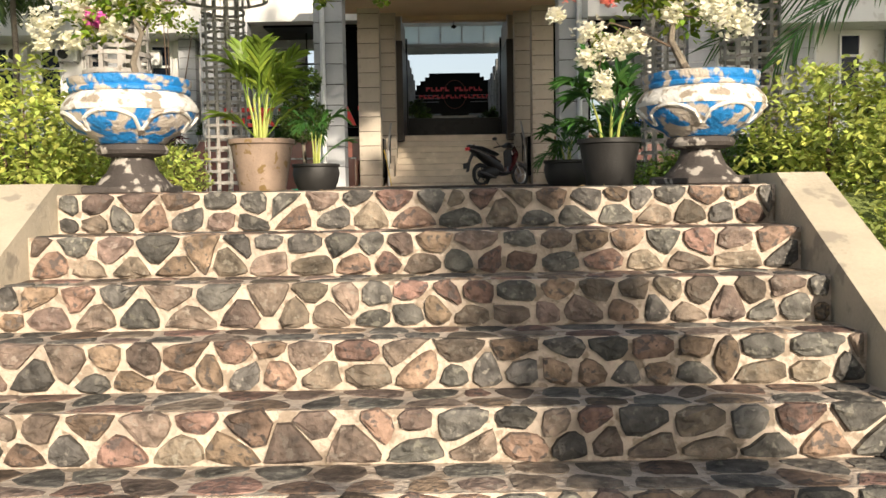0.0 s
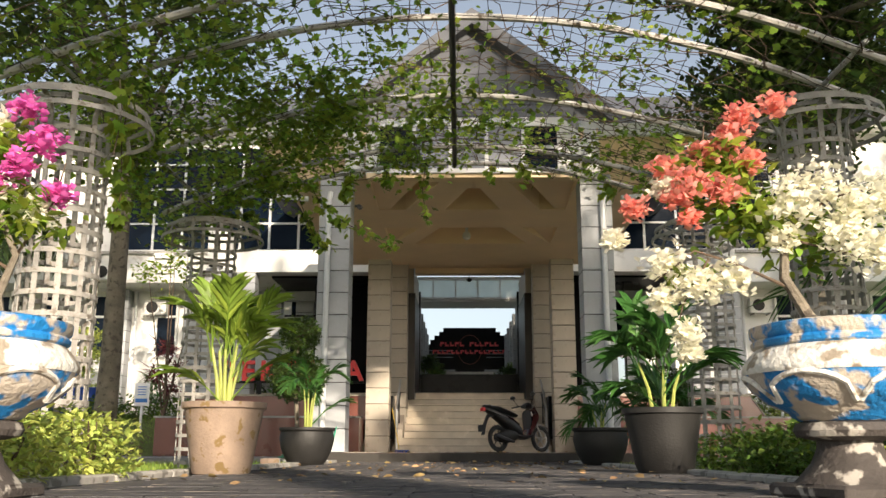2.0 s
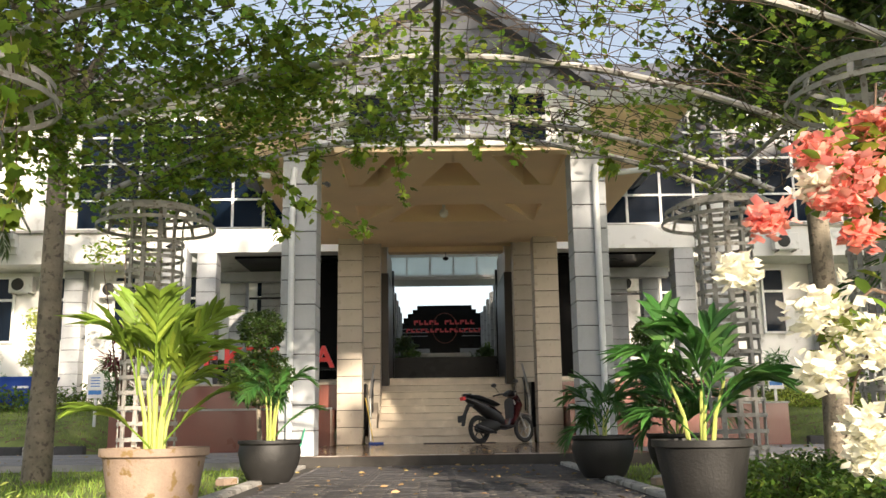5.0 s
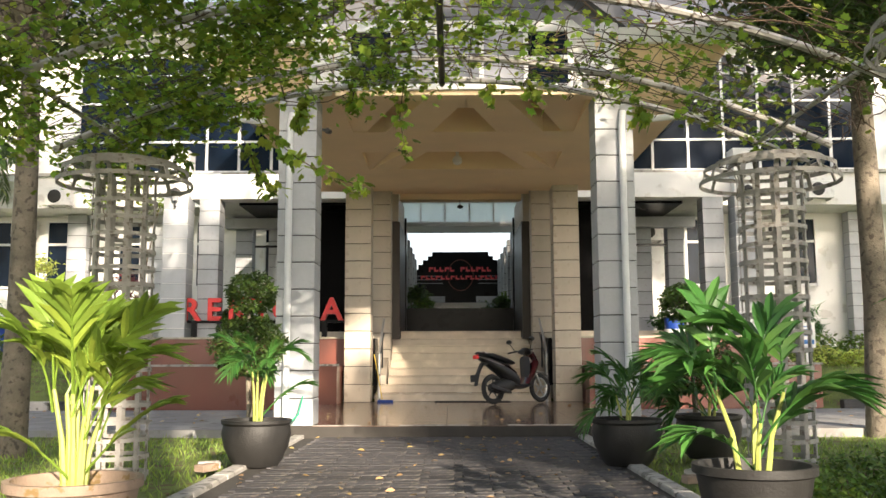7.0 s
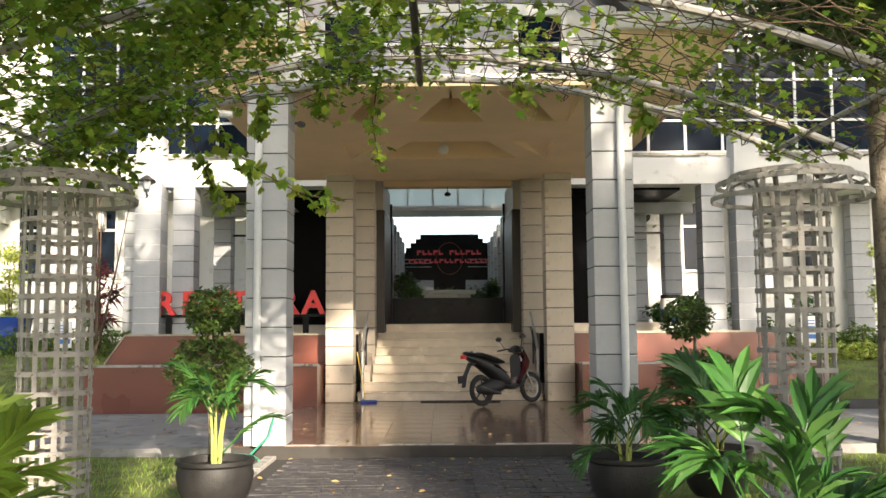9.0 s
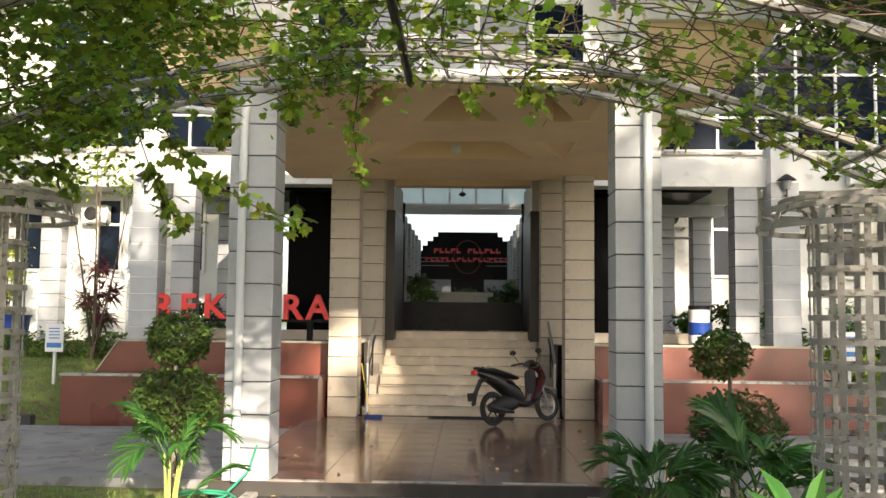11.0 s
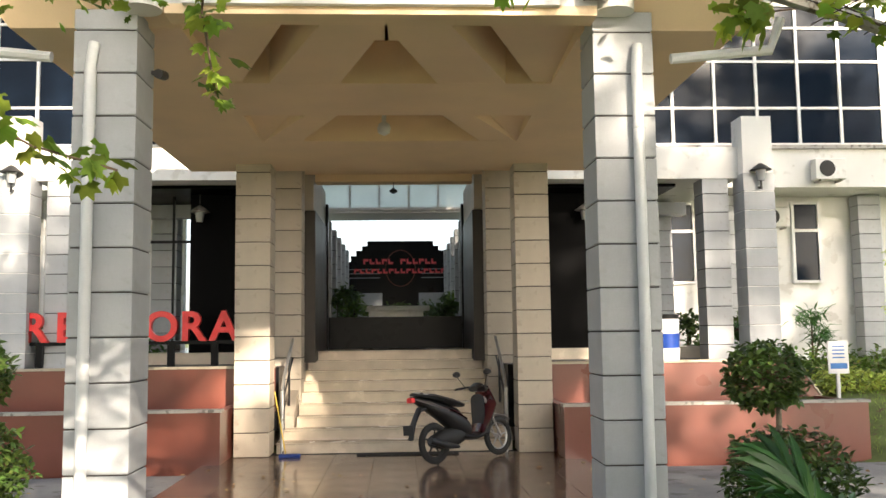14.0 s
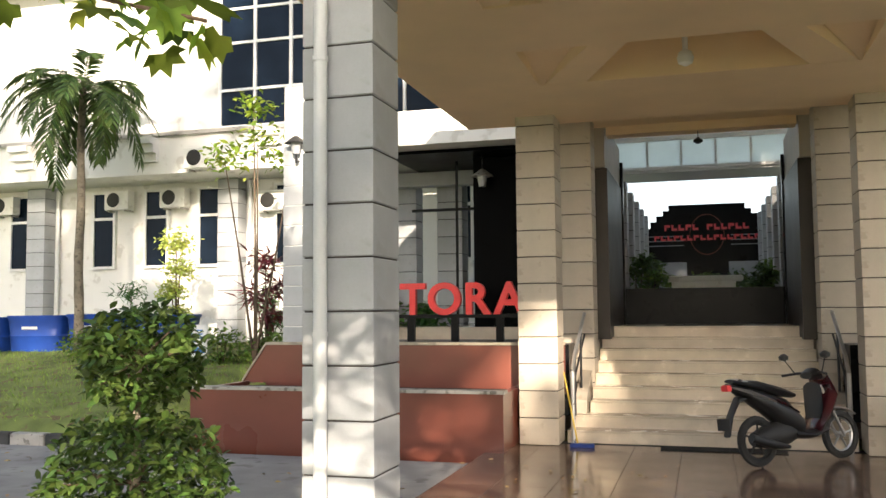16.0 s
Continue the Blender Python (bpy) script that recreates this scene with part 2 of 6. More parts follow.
# ---- shapes ----
class Geo:
    """A growing list of vertices and faces that becomes one mesh."""

    def __init__(self):
        self.v, self.f = [], []

    def add(self, v, f):
        k = len(self.v)
        self.v += [tuple(p) for p in v]
        self.f += [tuple(i + k for i in q) for q in f]
        return self

    def box(self, x0, x1, y0, y1, z0, z1, b=0.0):
        if not b:
            v = [(x, y, z) for z in (z0, z1) for x, y in ((x0, y0), (x1, y0), (x1, y1), (x0, y1))]
            return self.add(v, [(3, 2, 1, 0), (4, 5, 6, 7), (0, 1, 5, 4), (1, 2, 6, 5), (2, 3, 7, 6), (3, 0, 4, 7)])
        rings = []
        for z, i in ((z0, b), (z0 + b, 0), (z1 - b, 0), (z1, b)):
            a, c, d, e = x0 + i, x1 - i, y0 + i, y1 - i
            k = b * 0.5 if not i else 0
            rings.append([(a + k, d, z), (c - k, d, z), (c, d + k, z), (c, e - k, z), (c - k, e, z), (a + k, e, z), (a, e - k, z), (a, d + k, z)])
        return self.loft(rings)

    def loft(self, rings, caps=True, closed=True):
        n, k = len(rings[0]), len(self.v)
        for r in rings:
            self.v += [tuple(p) for p in r]
        for i in range(len(rings) - 1):
            for j in range(n if closed else n - 1):
                a, b = k + i * n + j, k + i * n + (j + 1) % n
                self.f.append((a, b, b + n, a + n))
        if caps:
            self.f.append(tuple(range(k + n - 1, k - 1, -1)))
            self.f.append(tuple(range(k + (len(rings) - 1) * n, k + len(rings) * n)))
        return self

    def lathe(self, profile, n=28, at=(0, 0, 0), caps=True):
        return self.loft([[(at[0] + r * math.cos(6.2832 * j / n), at[1] + r * math.sin(6.2832 * j / n), at[2] + z) for j in range(n)] for r, z in profile], caps)

    def tube(self, pts, r, n=6, caps=True):
        pts = [Vector(p) for p in pts]
        rr = r if isinstance(r, (list, tuple)) else [r] * len(pts)
        rings, side = [], None
        for i, p in enumerate(pts):
            d = (pts[min(i + 1, len(pts) - 1)] - pts[max(i - 1, 0)]).normalized()
            if side is None:
                side = d.cross(Vector((0, 0, 1)) if abs(d.z) < 0.9 else Vector((1, 0, 0))).normalized()
            side = (side - d * side.dot(d)).normalized()
            up = d.cross(side)
            rings.append([p + (side * math.cos(6.2832 * j / n) + up * math.sin(6.2832 * j / n)) * rr[i] for j in range(n)])
        return self.loft(rings, caps)

    def prism(self, outline, a, b, axis="y"):
        """An outline of (u, w) pairs, drawn out along an axis from a to b."""
        put = {"y": lambda u, w, s: (u, s, w), "x": lambda u, w, s: (s, u, w), "z": lambda u, w, s: (u, w, s)}[axis]
        return self.loft([[put(u, w, s) for u, w in outline] for s in (a, b)])


def part(name, geo, material, parent=None, label="", kind=""):
    """One mesh object, under its thing or part if it has one."""
    me = bpy.data.meshes.new(name)
    if isinstance(geo, Geo):
        me.from_pydata(geo.v, [], geo.f)
    else:
        geo.to_mesh(me)
        geo.free()
    bm = bmesh.new()
    bm.from_mesh(me)
    if len(bm.faces) < 4000:
        bmesh.ops.recalc_face_normals(bm, faces=bm.faces)
        bm.to_mesh(me)
    bm.free()
    me.materials.append(material)
    ob = new(name, me)
    if parent:
        ob.parent = parent
    return tagged(ob, label, kind=kind)


def smooth(ob, limit=40):
    me = ob.data
    me.shade_smooth()
    me.set_sharp_from_angle(angle=radians(limit))
    return ob


def share(name, mesh, parent, place=(0, 0, 0), turn=(0, 0, 0), scale=(1, 1, 1)):
    ob = new(name, mesh)
    ob.parent, ob.location, ob.rotation_euler, ob.scale = parent, place, turn, scale
    return ob


def thing(name, label, category, place=(0, 0, 0), group="", turn=0.0):
    ob = new(name)
    ob.location, ob.rotation_euler = place, (0, 0, turn)
    return tagged(ob, label, category, group)


def setting(name, geo, material, label=""):
    return tagged(part(name, geo, material), label, kind="structure")


def scatter(name, shape, centres, sizes, seed, material, parent=None, tilt=None, label="", kind="stuff", along=None):
    """Many small leaves in one mesh: a template of vertices and faces, turned and placed at each centre."""
    rng = np.random.default_rng(seed)
    v0, f0 = np.array(shape[0], float), shape[1]
    c = np.asarray(centres, float)
    n, k = len(c), len(v0)
    yaw = rng.uniform(0, 2 * np.pi, n)
    pitch = rng.uniform(-0.9, 0.9, n) if tilt is None else rng.normal(tilt[0], tilt[1], n)
    roll = rng.uniform(-0.8, 0.8, n)
    cy, sy, cp, sp, cr, sr = np.cos(yaw), np.sin(yaw), np.cos(pitch), np.sin(pitch), np.cos(roll), np.sin(roll)
    x, y, z = v0[:, 0][None], v0[:, 1][None], v0[:, 2][None]
    x1, z1 = x * cr[:, None] + z * sr[:, None], -x * sr[:, None] + z * cr[:, None]
    y2, z2 = y * cp[:, None] - z1 * sp[:, None], y * sp[:, None] + z1 * cp[:, None]
    x3, y3 = x1 * cy[:, None] - y2 * sy[:, None], x1 * sy[:, None] + y2 * cy[:, None]
    s = np.asarray(sizes, float).reshape(-1, 1) * np.ones((n, 1))
    p = np.stack([x3 * s + c[:, :1], y3 * s + c[:, 1:2], z2 * s + c[:, 2:3]], -1).reshape(-1, 3)
    sizes_f = [len(q) for q in f0]
    flat = np.array([i for q in f0 for i in q])
    loops = (flat[None] + (np.arange(n) * k)[:, None]).ravel()
    me = bpy.data.meshes.new(name)
    me.vertices.add(len(p))
    me.vertices.foreach_set("co", p.ravel())
    me.loops.add(len(loops))
    me.loops.foreach_set("vertex_index", loops.astype(np.int32))
    per = np.tile(sizes_f, n)
    me.polygons.add(len(per))
    me.polygons.foreach_set("loop_start", np.concatenate([[0], np.cumsum(per)[:-1]]).astype(np.int32))
    me.polygons.foreach_set("loop_total", per.astype(np.int32))
    me.update(calc_edges=True)
    me.validate()
    me.materials.append(material)
    ob = new(name, me)
    if parent:
        ob.parent = parent
    return tagged(ob, label, kind=kind)


LEAF = ([(0, 0, 0), (-0.26, 0.35, 0.06), (0, 0.4, -0.03), (0.26, 0.35, 0.06), (-0.2, 0.75, 0.03), (0, 0.8, -0.06), (0.2, 0.75, 0.03), (0, 1.1, -0.12)],
        [(0, 2, 1), (0, 3, 2), (1, 2, 5, 4), (2, 3, 6, 5), (4, 5, 7), (5, 6, 7)])
VINELEAF = ([(0, 0, 0), (-0.3, -0.12, 0.05), (-0.55, 0.2, -0.03), (-0.36, 0.4, 0.06), (-0.42, 0.75, -0.04), (-0.15, 0.68, 0.03), (0, 1.0, -0.1),
             (0.15, 0.68, 0.03), (0.42, 0.75, -0.04), (0.36, 0.4, 0.06), (0.55, 0.2, -0.03), (0.3, -0.12, 0.05)],
            [(0, 2, 1), (0, 3, 2), (0, 4, 3), (0, 5, 4), (0, 6, 5), (0, 7, 6), (0, 8, 7), (0, 9, 8), (0, 10, 9), (0, 11, 10)])
BRACT = ([(0, 0, 0), (-0.52, 0.45, 0.2), (0, 0.45, 0.02), (0.52, 0.45, 0.2), (0, 0.95, 0.22)], [(0, 2, 1), (0, 3, 2), (1, 2, 4), (2, 3, 4)])
BLADE = ([(-0.06, 0, 0), (0.06, 0, 0), (0.04, 0.12, 0.6), (0, 0.35, 1.0)], [(0, 1, 2, 3)])


def blob(seed, n, centre, radii, power=0.45, lumps=0.25):
    """Points in an uneven ellipsoid, most of them near its skin."""
    rng = np.random.default_rng(seed)
    d = rng.normal(size=(n, 3))
    d /= np.linalg.norm(d, axis=1)[:, None]
    r = rng.uniform(0, 1, n) ** power
    w = 1 + lumps * (np.sin(d[:, 0] * 5 + seed) * np.cos(d[:, 1] * 6 + seed * 2) + 0.6 * np.sin(d[:, 2] * 9 + seed * 3))
    return d * (r * w)[:, None] * np.array(radii) + np.array(centre)

# ---- ground, steps and walkway ----
LANDING, FLOOR, UPPER, AXIS = 1.56, 1.70, 3.19, 0.36
STEP_RISE, STEP_RUN, STEPS, EDGE = 0.185, 0.31, 8, 4.45


def ground_height(x, y):
    base = np.clip((y - 2.28) / (EDGE - 2.28), 0, 1) * (LANDING - 0.13) + 0.08
    inner = (np.abs(x + 0.1) < 1.95) & (y < EDGE + 0.25)
    base = np.where(inner, 0.08, base)
    base = np.where((np.abs(x + 0.1) < 1.95) & (y < 16) & (y > EDGE + 0.25), 1.4, base)
    side = np.clip((np.abs(x - 0.3) - 6.3) / 1.5, 0, 1)
    rise = np.clip((y - 21.0) / 7.0, 0, 1) ** 0.45 * 1.25 * side
    return base + rise + np.where(y > 4.5, 0.03 * np.sin(x * 0.9) * np.cos(y * 0.7) * np.clip(np.abs(x) - 2.5, 0, 1), 0)


gx = np.concatenate([[-900, -250, -80, -40], np.arange(-24, -2.2, 0.4), [-2.1, -2.04, -0.8, 0.0, 0.8, 1.8, 1.86], np.arange(2.2, 24.3, 0.4), [40, 80, 250, 900]])
gy = np.concatenate([[-900, -250, -80, -40, -20, -8, 0, 1.5, 2.28], np.arange(2.6, 4.4, 0.3), [4.65, 4.72], np.arange(5.0, 32.2, 0.4), [40, 80, 250, 900]])
gX, gY = np.meshgrid(gx, gy)
gZ = ground_height(gX, gY)
g = Geo()
g.v = [tuple(p) for p in np.stack([gX.ravel(), gY.ravel(), gZ.ravel()], -1)]
g.f = [(j * len(gx) + i, j * len(gx) + i + 1, (j + 1) * len(gx) + i + 1, (j + 1) * len(gx) + i) for j in range(len(gy) - 1) for i in range(len(gx) - 1)]
smooth(setting("ground", g, M_GRASS, "grassy ground with bare soil patches around the building"))
g = Geo().box(-6, 6, -9, 2.26, -0.1, 0.105)
setting("pavement_lower", g, M_ROAD, "grey concrete forecourt below the stone steps")

step_bodies = []
for i in range(STEPS):
    top = LANDING - i * STEP_RISE
    front = EDGE - i * STEP_RUN
    g = Geo().box(-1.74, 1.62, front, EDGE + 0.3 if i == 0 else front + STEP_RUN, top - STEP_RISE - 0.02, top - 0.004)
    step_bodies.append(setting("stone_step", g, M_MORTAR, "rubble stone step set in pale mortar"))
for x0, x1, nm in ((-2.15, -1.74, "west"), (1.62, 1.84, "east")):
    top = LANDING + 0.05
    g = Geo().prism([(EDGE + 0.35, top), (EDGE - 0.02, top), (EDGE - STEPS * STEP_RUN, 0.24), (EDGE - STEPS * STEP_RUN - 0.1, 0.0), (EDGE + 0.35, 0.0)], x0, x1, "x")
    setting("stair_cheek", g, M_CHEEK, "rendered cement cheek wall sloping beside the stone steps")

setting("walkway_bed", Geo().box(-1.78, 1.74, EDGE + 0.3, 15.78, 1.3, LANDING - 0.012), M_JOINT, "dark bed under the walkway pavers")
setting("driveway", Geo().box(-30, 30, 16.35, 21.05, 1.2, 1.615), M_ROAD, "worn grey concrete driveway across the front of the portico")
for s, xk in ((-1, -1.9), (1, 1.74)):
    for k in range(11):
        y0 = EDGE + 0.4 + k
        if y0 < 15.2:
            setting("kerb", Geo().box(xk, xk + 0.14, y0 + 0.01, y0 + 0.98, 1.35, LANDING + 0.03, 0.012), M_KERB, "low pale concrete kerb along the walkway")
for k in range(24):
    x0 = -14.6 + k * 0.6
    if x0 + 0.6 > -6.6:
        break
    setting("kerb", Geo().box(x0 + 0.01, x0 + 0.59, 21.06, 21.24, 1.4, 1.78, 0.02), M_KERB if k % 2 else M_KERBDARK, "black and white painted kerb by the lawn")
for k in range(10):
    x0 = 7.4 + k * 0.6
    setting("kerb", Geo().box(x0 + 0.01, x0 + 0.59, 21.06, 21.24, 1.4, 1.78, 0.02), M_KERB if k % 2 else M_KERBDARK, "black and white painted kerb by the lawn")
setting("floor_portico_bed", Geo().box(-2.3, 3.0, 15.8, 22.6, 1.2, FLOOR - 0.006), M_JOINT, "bed under the portico floor")
for a in (-1.5, -0.1, 1.3):
    setting("road_marking", Geo().box(a - 0.45, a + 0.45, 15.83, 15.93, FLOOR - 0.004, FLOOR + 0.006), M_KERB, "white painted dash along the portico edge")
setting("floor_upper", Geo().box(-5.5, 6.2, 25.05, 36.5, 2.0, UPPER - 0.004), M_TREAD, "cream tiled floor of the passage")
setting("floor_side", Geo().box(-5.5, -1.45, 22.9, 25.05, 2.0, 2.98), M_BLACK, "dark raised floor beside the entrance stairs")
setting("floor_side", Geo().box(2.15, 6.6, 22.9, 25.05, 2.0, 2.98), M_BLACK, "dark raised floor beside the entrance stairs")

# entrance stairs
stair = thing("entrance_stairs", "cream tiled entrance stairs of nine steps between granite planters", "stairs", (AXIS, 22.42, FLOOR))
for k in range(9):
    half = (1.78, 1.72)[k] if k < 2 else 1.55
    r, t = 1.49 / 9, 0.325
    y0, z0 = k * t, k * r
    part("riser", Geo().box(-half, half, y0 + 0.015, y0 + t + 0.1, z0, z0 + r - 0.028), M_TREAD, stair)
    part("tread", Geo().box(-half, half, y0 - 0.012, y0 + t + 0.02, z0 + r - 0.024, z0 + r, 0.005), M_TREAD, stair)
for s in (-1, 1):
    x0, x1 = (s * 1.58, s * 1.74) if s > 0 else (s * 1.74, s * 1.58)
    part("cheek", Geo().prism([(0.5, 0.0), (0.5, 0.52), (3.0, 1.85), (3.2, 1.85), (3.2, 0)], x0, x1, "x"), M_CLADWARM, stair)

# ---- columns ----
def column(x, y, z0, z1, w, d, material, label, courses=0.352, group="portico columns", pipe=0, lamp=False, cap=0.0):
    c = thing("column", label, "column", (x, y, z0), group)
    h = z1 - z0
    part("core", Geo().box(-w / 2 + 0.012, w / 2 - 0.012, -d / 2 + 0.012, d / 2 - 0.012, 0, h), M_JOINT if not cap else M_WHITE, c)
    me = part("cladding_panel", Geo().box(-w / 2, w / 2, -d / 2, d / 2, 0.006, courses - 0.006, 0.007), material, c).data
    k = 1
    while (k + 1) * courses < h - cap:
        share("cladding_panel", me, c, (0, 0, k * courses))
        k += 1
    if k * courses < h - cap - 0.02:
        part("cladding_panel", Geo().box(-w / 2, w / 2, -d / 2, d / 2, k * courses + 0.006, h - cap - 0.004, 0.007), material, c)
    if cap:
        part("capital", Geo().lathe([(w * 0.36, h - cap), (w * 0.36, h - 0.02), (w * 0.33, h)], 20), M_WHITE, c, "smooth white upper shaft")
    if pipe:
        px, py = pipe * w * 0.18 if abs(pipe) == 1 else 0, -d / 2 - 0.07
        p = smooth(part("drainpipe", Geo().tube([(px + 0.02, py + 0.02, h - 0.3), (px, py, h - 0.5), (px, py, 0.02)], 0.045, 10), M_PIPE, c, "white plastic drainpipe"))
        for zz in (1.6, 3.4):
            part("pipe_clip", Geo().lathe([(0.052, 0), (0.052, 0.03)], 12, (px, py, zz)), M_PIPE, p, "grey pipe socket")
    return c


column(-1.9, 16.03, FLOOR, 6.1, 0.5, 0.5, M_CLAD, "grey clad square portico column with a white drainpipe", pipe=-1)
column(2.3, 16.03, FLOOR, 6.1, 0.5, 0.5, M_CLAD, "grey clad square portico column with a white drainpipe", pipe=1)
for sx in (-1, 1):
    column(AXIS + sx * 2.1, 22.36, FLOOR, 6.1, 0.52, 0.52, M_CLADWARM, "beige clad square column at the foot of the entrance stairs")
    column(AXIS + sx * 1.8, 23.85, FLOOR, 6.4, 0.52, 0.5, M_CLADWARM, "beige clad square column beside the entrance stairs")
    column(AXIS + sx * 5.65, 24.25, 2.9, 6.75, 0.46, 0.46, M_CLAD, "white clad column under the side porch", 0.33, "porch columns")
    column(AXIS + sx * 6.33, 24.0, 2.9, 7.2, 0.55, 0.5, M_CLAD, "white clad column with a smooth upper shaft and a wall lamp", 0.33, "porch columns", cap=1.0)
    column(AXIS + sx * 5.5, 27.0, 2.9, 6.2, 0.42, 0.42, M_CLAD, "grey clad column deep in the side porch", 0.33, "porch columns")

# ---- portico roof ----
YF, YB = 15.55, 22.7
XL, XR = -1.38, 2.04
for xa, xb, xc in ((XL, XL - 1.42, XL - 1.83), (XR, XR + 1.38, XR + 1.79)):
    g = Geo()
    g.loft([[(xa, YF + 0.55, 6.05), (xb, YF + 0.55, 6.05), (xc, YF, 6.66), (xc, YF, 6.82), (xa, YF, 6.80), (xa, YF, 6.66)],
            [(xa, YB, 6.05), (xb, YB, 6.05), (xc, YB, 6.66), (xc, YB, 6.82), (xa, YB, 6.80), (xa, YB, 6.66)]])
    setting("eave", g, M_TAN, "tan sloping eave slab of the portico")
setting("ceiling_portico", Geo().box(XL, XR, YF + 0.25, YB + 0.3, 6.56, 6.7), M_TAN, "tan painted concrete ceiling of the portico")
for y0, y1, z0, z1 in ((YF, YF + 0.25, 5.98, 6.06), (17.75, 19.1, 6.05, 6.56), (20.5, 22.7, 6.05, 6.56)):
    setting("beam", Geo().box(XL, XR, y0, y1, z0, z1), M_TAN, "tan painted ceiling beam of the portico")
cuts = [[(XL, 15.8, 6.2), (-0.36, 15.8, 6.2), (-1.16, 17.75, 6.07), (XL, 17.75, 6.07)],
        [(-0.13, 15.8, 6.052), (AXIS, 15.8, 6.052), (AXIS, 16.4, 6.052), (0.24, 16.4, 6.052), (-0.16, 17.75, 6.052), (-0.88, 17.75, 6.052)],
        [(-0.65, 19.1, 6.052), (-0.27, 19.1, 6.052), (-0.84, 20.5, 6.052), (XL + 0.06, 20.5, 6.052)],
        [(XL, 19.1, 6.24), (-0.66, 19.1, 6.24), (XL + 0.05, 20.5, 6.056), (XL, 20.5, 6.056)]]
for cut in cuts:
    setting("beam", Geo().loft([cut, [(x, y, 6.57) for x, y, z in cut]]), M_TAN, "tan painted slanting ceiling beam of the portico")
    other = [(2 * AXIS - x - 0.03, y, z) if x != XL else (XR, y, z) for x, y, z in cut][::-1]
    setting("beam", Geo().loft([other, [(x, y, 6.57) for x, y, z in other]]), M_TAN, "tan painted slanting ceiling beam of the portico")
for x0, x1 in ((XL - 1.86, XL - 0.3), (XR + 0.3, XR + 1.82)):
    setting("fascia", Geo().box(x0, x1, YF - 0.1, YF - 0.004, 6.65, 6.85), M_WHITE, "white painted fascia of the portico roof")
setting("wall_parapet", Geo().prism([(-1.4, 6.05), (2.05, 6.05), (2.05, 6.75), (1.75, 7.0), (-1.1, 7.0), (-1.4, 6.75)], YF + 0.02, YF + 0.25), M_WHITE, "white wall above the portico front")
win = thing("portico_window", "white framed window band above the portico, sky reflection painted pale into its middle panes", "window", (0.25, YF - 0.03, 6.04))
part("frame", Geo().box(-1.48, 1.48, -0.04, 0.02, 0, 0.07).box(-1.48, 1.48, -0.04, 0.02, 0.4, 0.45).box(-1.48, 1.48, -0.04, 0.02, 0.78, 0.83), M_FRAME, win)
for k in range(6):
    xk = -1.48 + k * 2.9 / 5
    part("mullion", Geo().box(xk, xk + 0.06, -0.045, 0.02, 0.07, 0.78), M_FRAME, win)
    if k < 5:
        for z0, z1 in ((0.07, 0.4), (0.45, 0.78)):
            # middle panes: sky reflection painted as pale glass; end panes stay dark
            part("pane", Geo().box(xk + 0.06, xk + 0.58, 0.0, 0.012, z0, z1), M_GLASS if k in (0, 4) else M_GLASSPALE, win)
for x in (AXIS - 1.95, AXIS + 1.85):
    setting("pilaster", Geo().lathe([(0.16, 0), (0.16, 0.9)], 18, (x, YF + 0.12, 6.05)), M_WHITE, "round white pilaster at the parapet corner")

# gable above the building
g = Geo().prism([(-5.0, 9.0), (5.9, 9.0), (0.45, 13.15)], 24.3, 24.6)
g.prism([(-5.3, 8.9), (-5.0, 8.75), (0.45, 12.9), (5.9, 8.75), (6.2, 8.9), (0.45, 13.35)], 23.9, 34)
setting("roof_gable", g, M_GABLE, "steep grey gable roof above the entrance")
setting("wall_gable", Geo().box(-2.9, 3.7, 24.2, 24.65, 6.72, 9.2), M_GABLE, "grey sloping front under the gable")
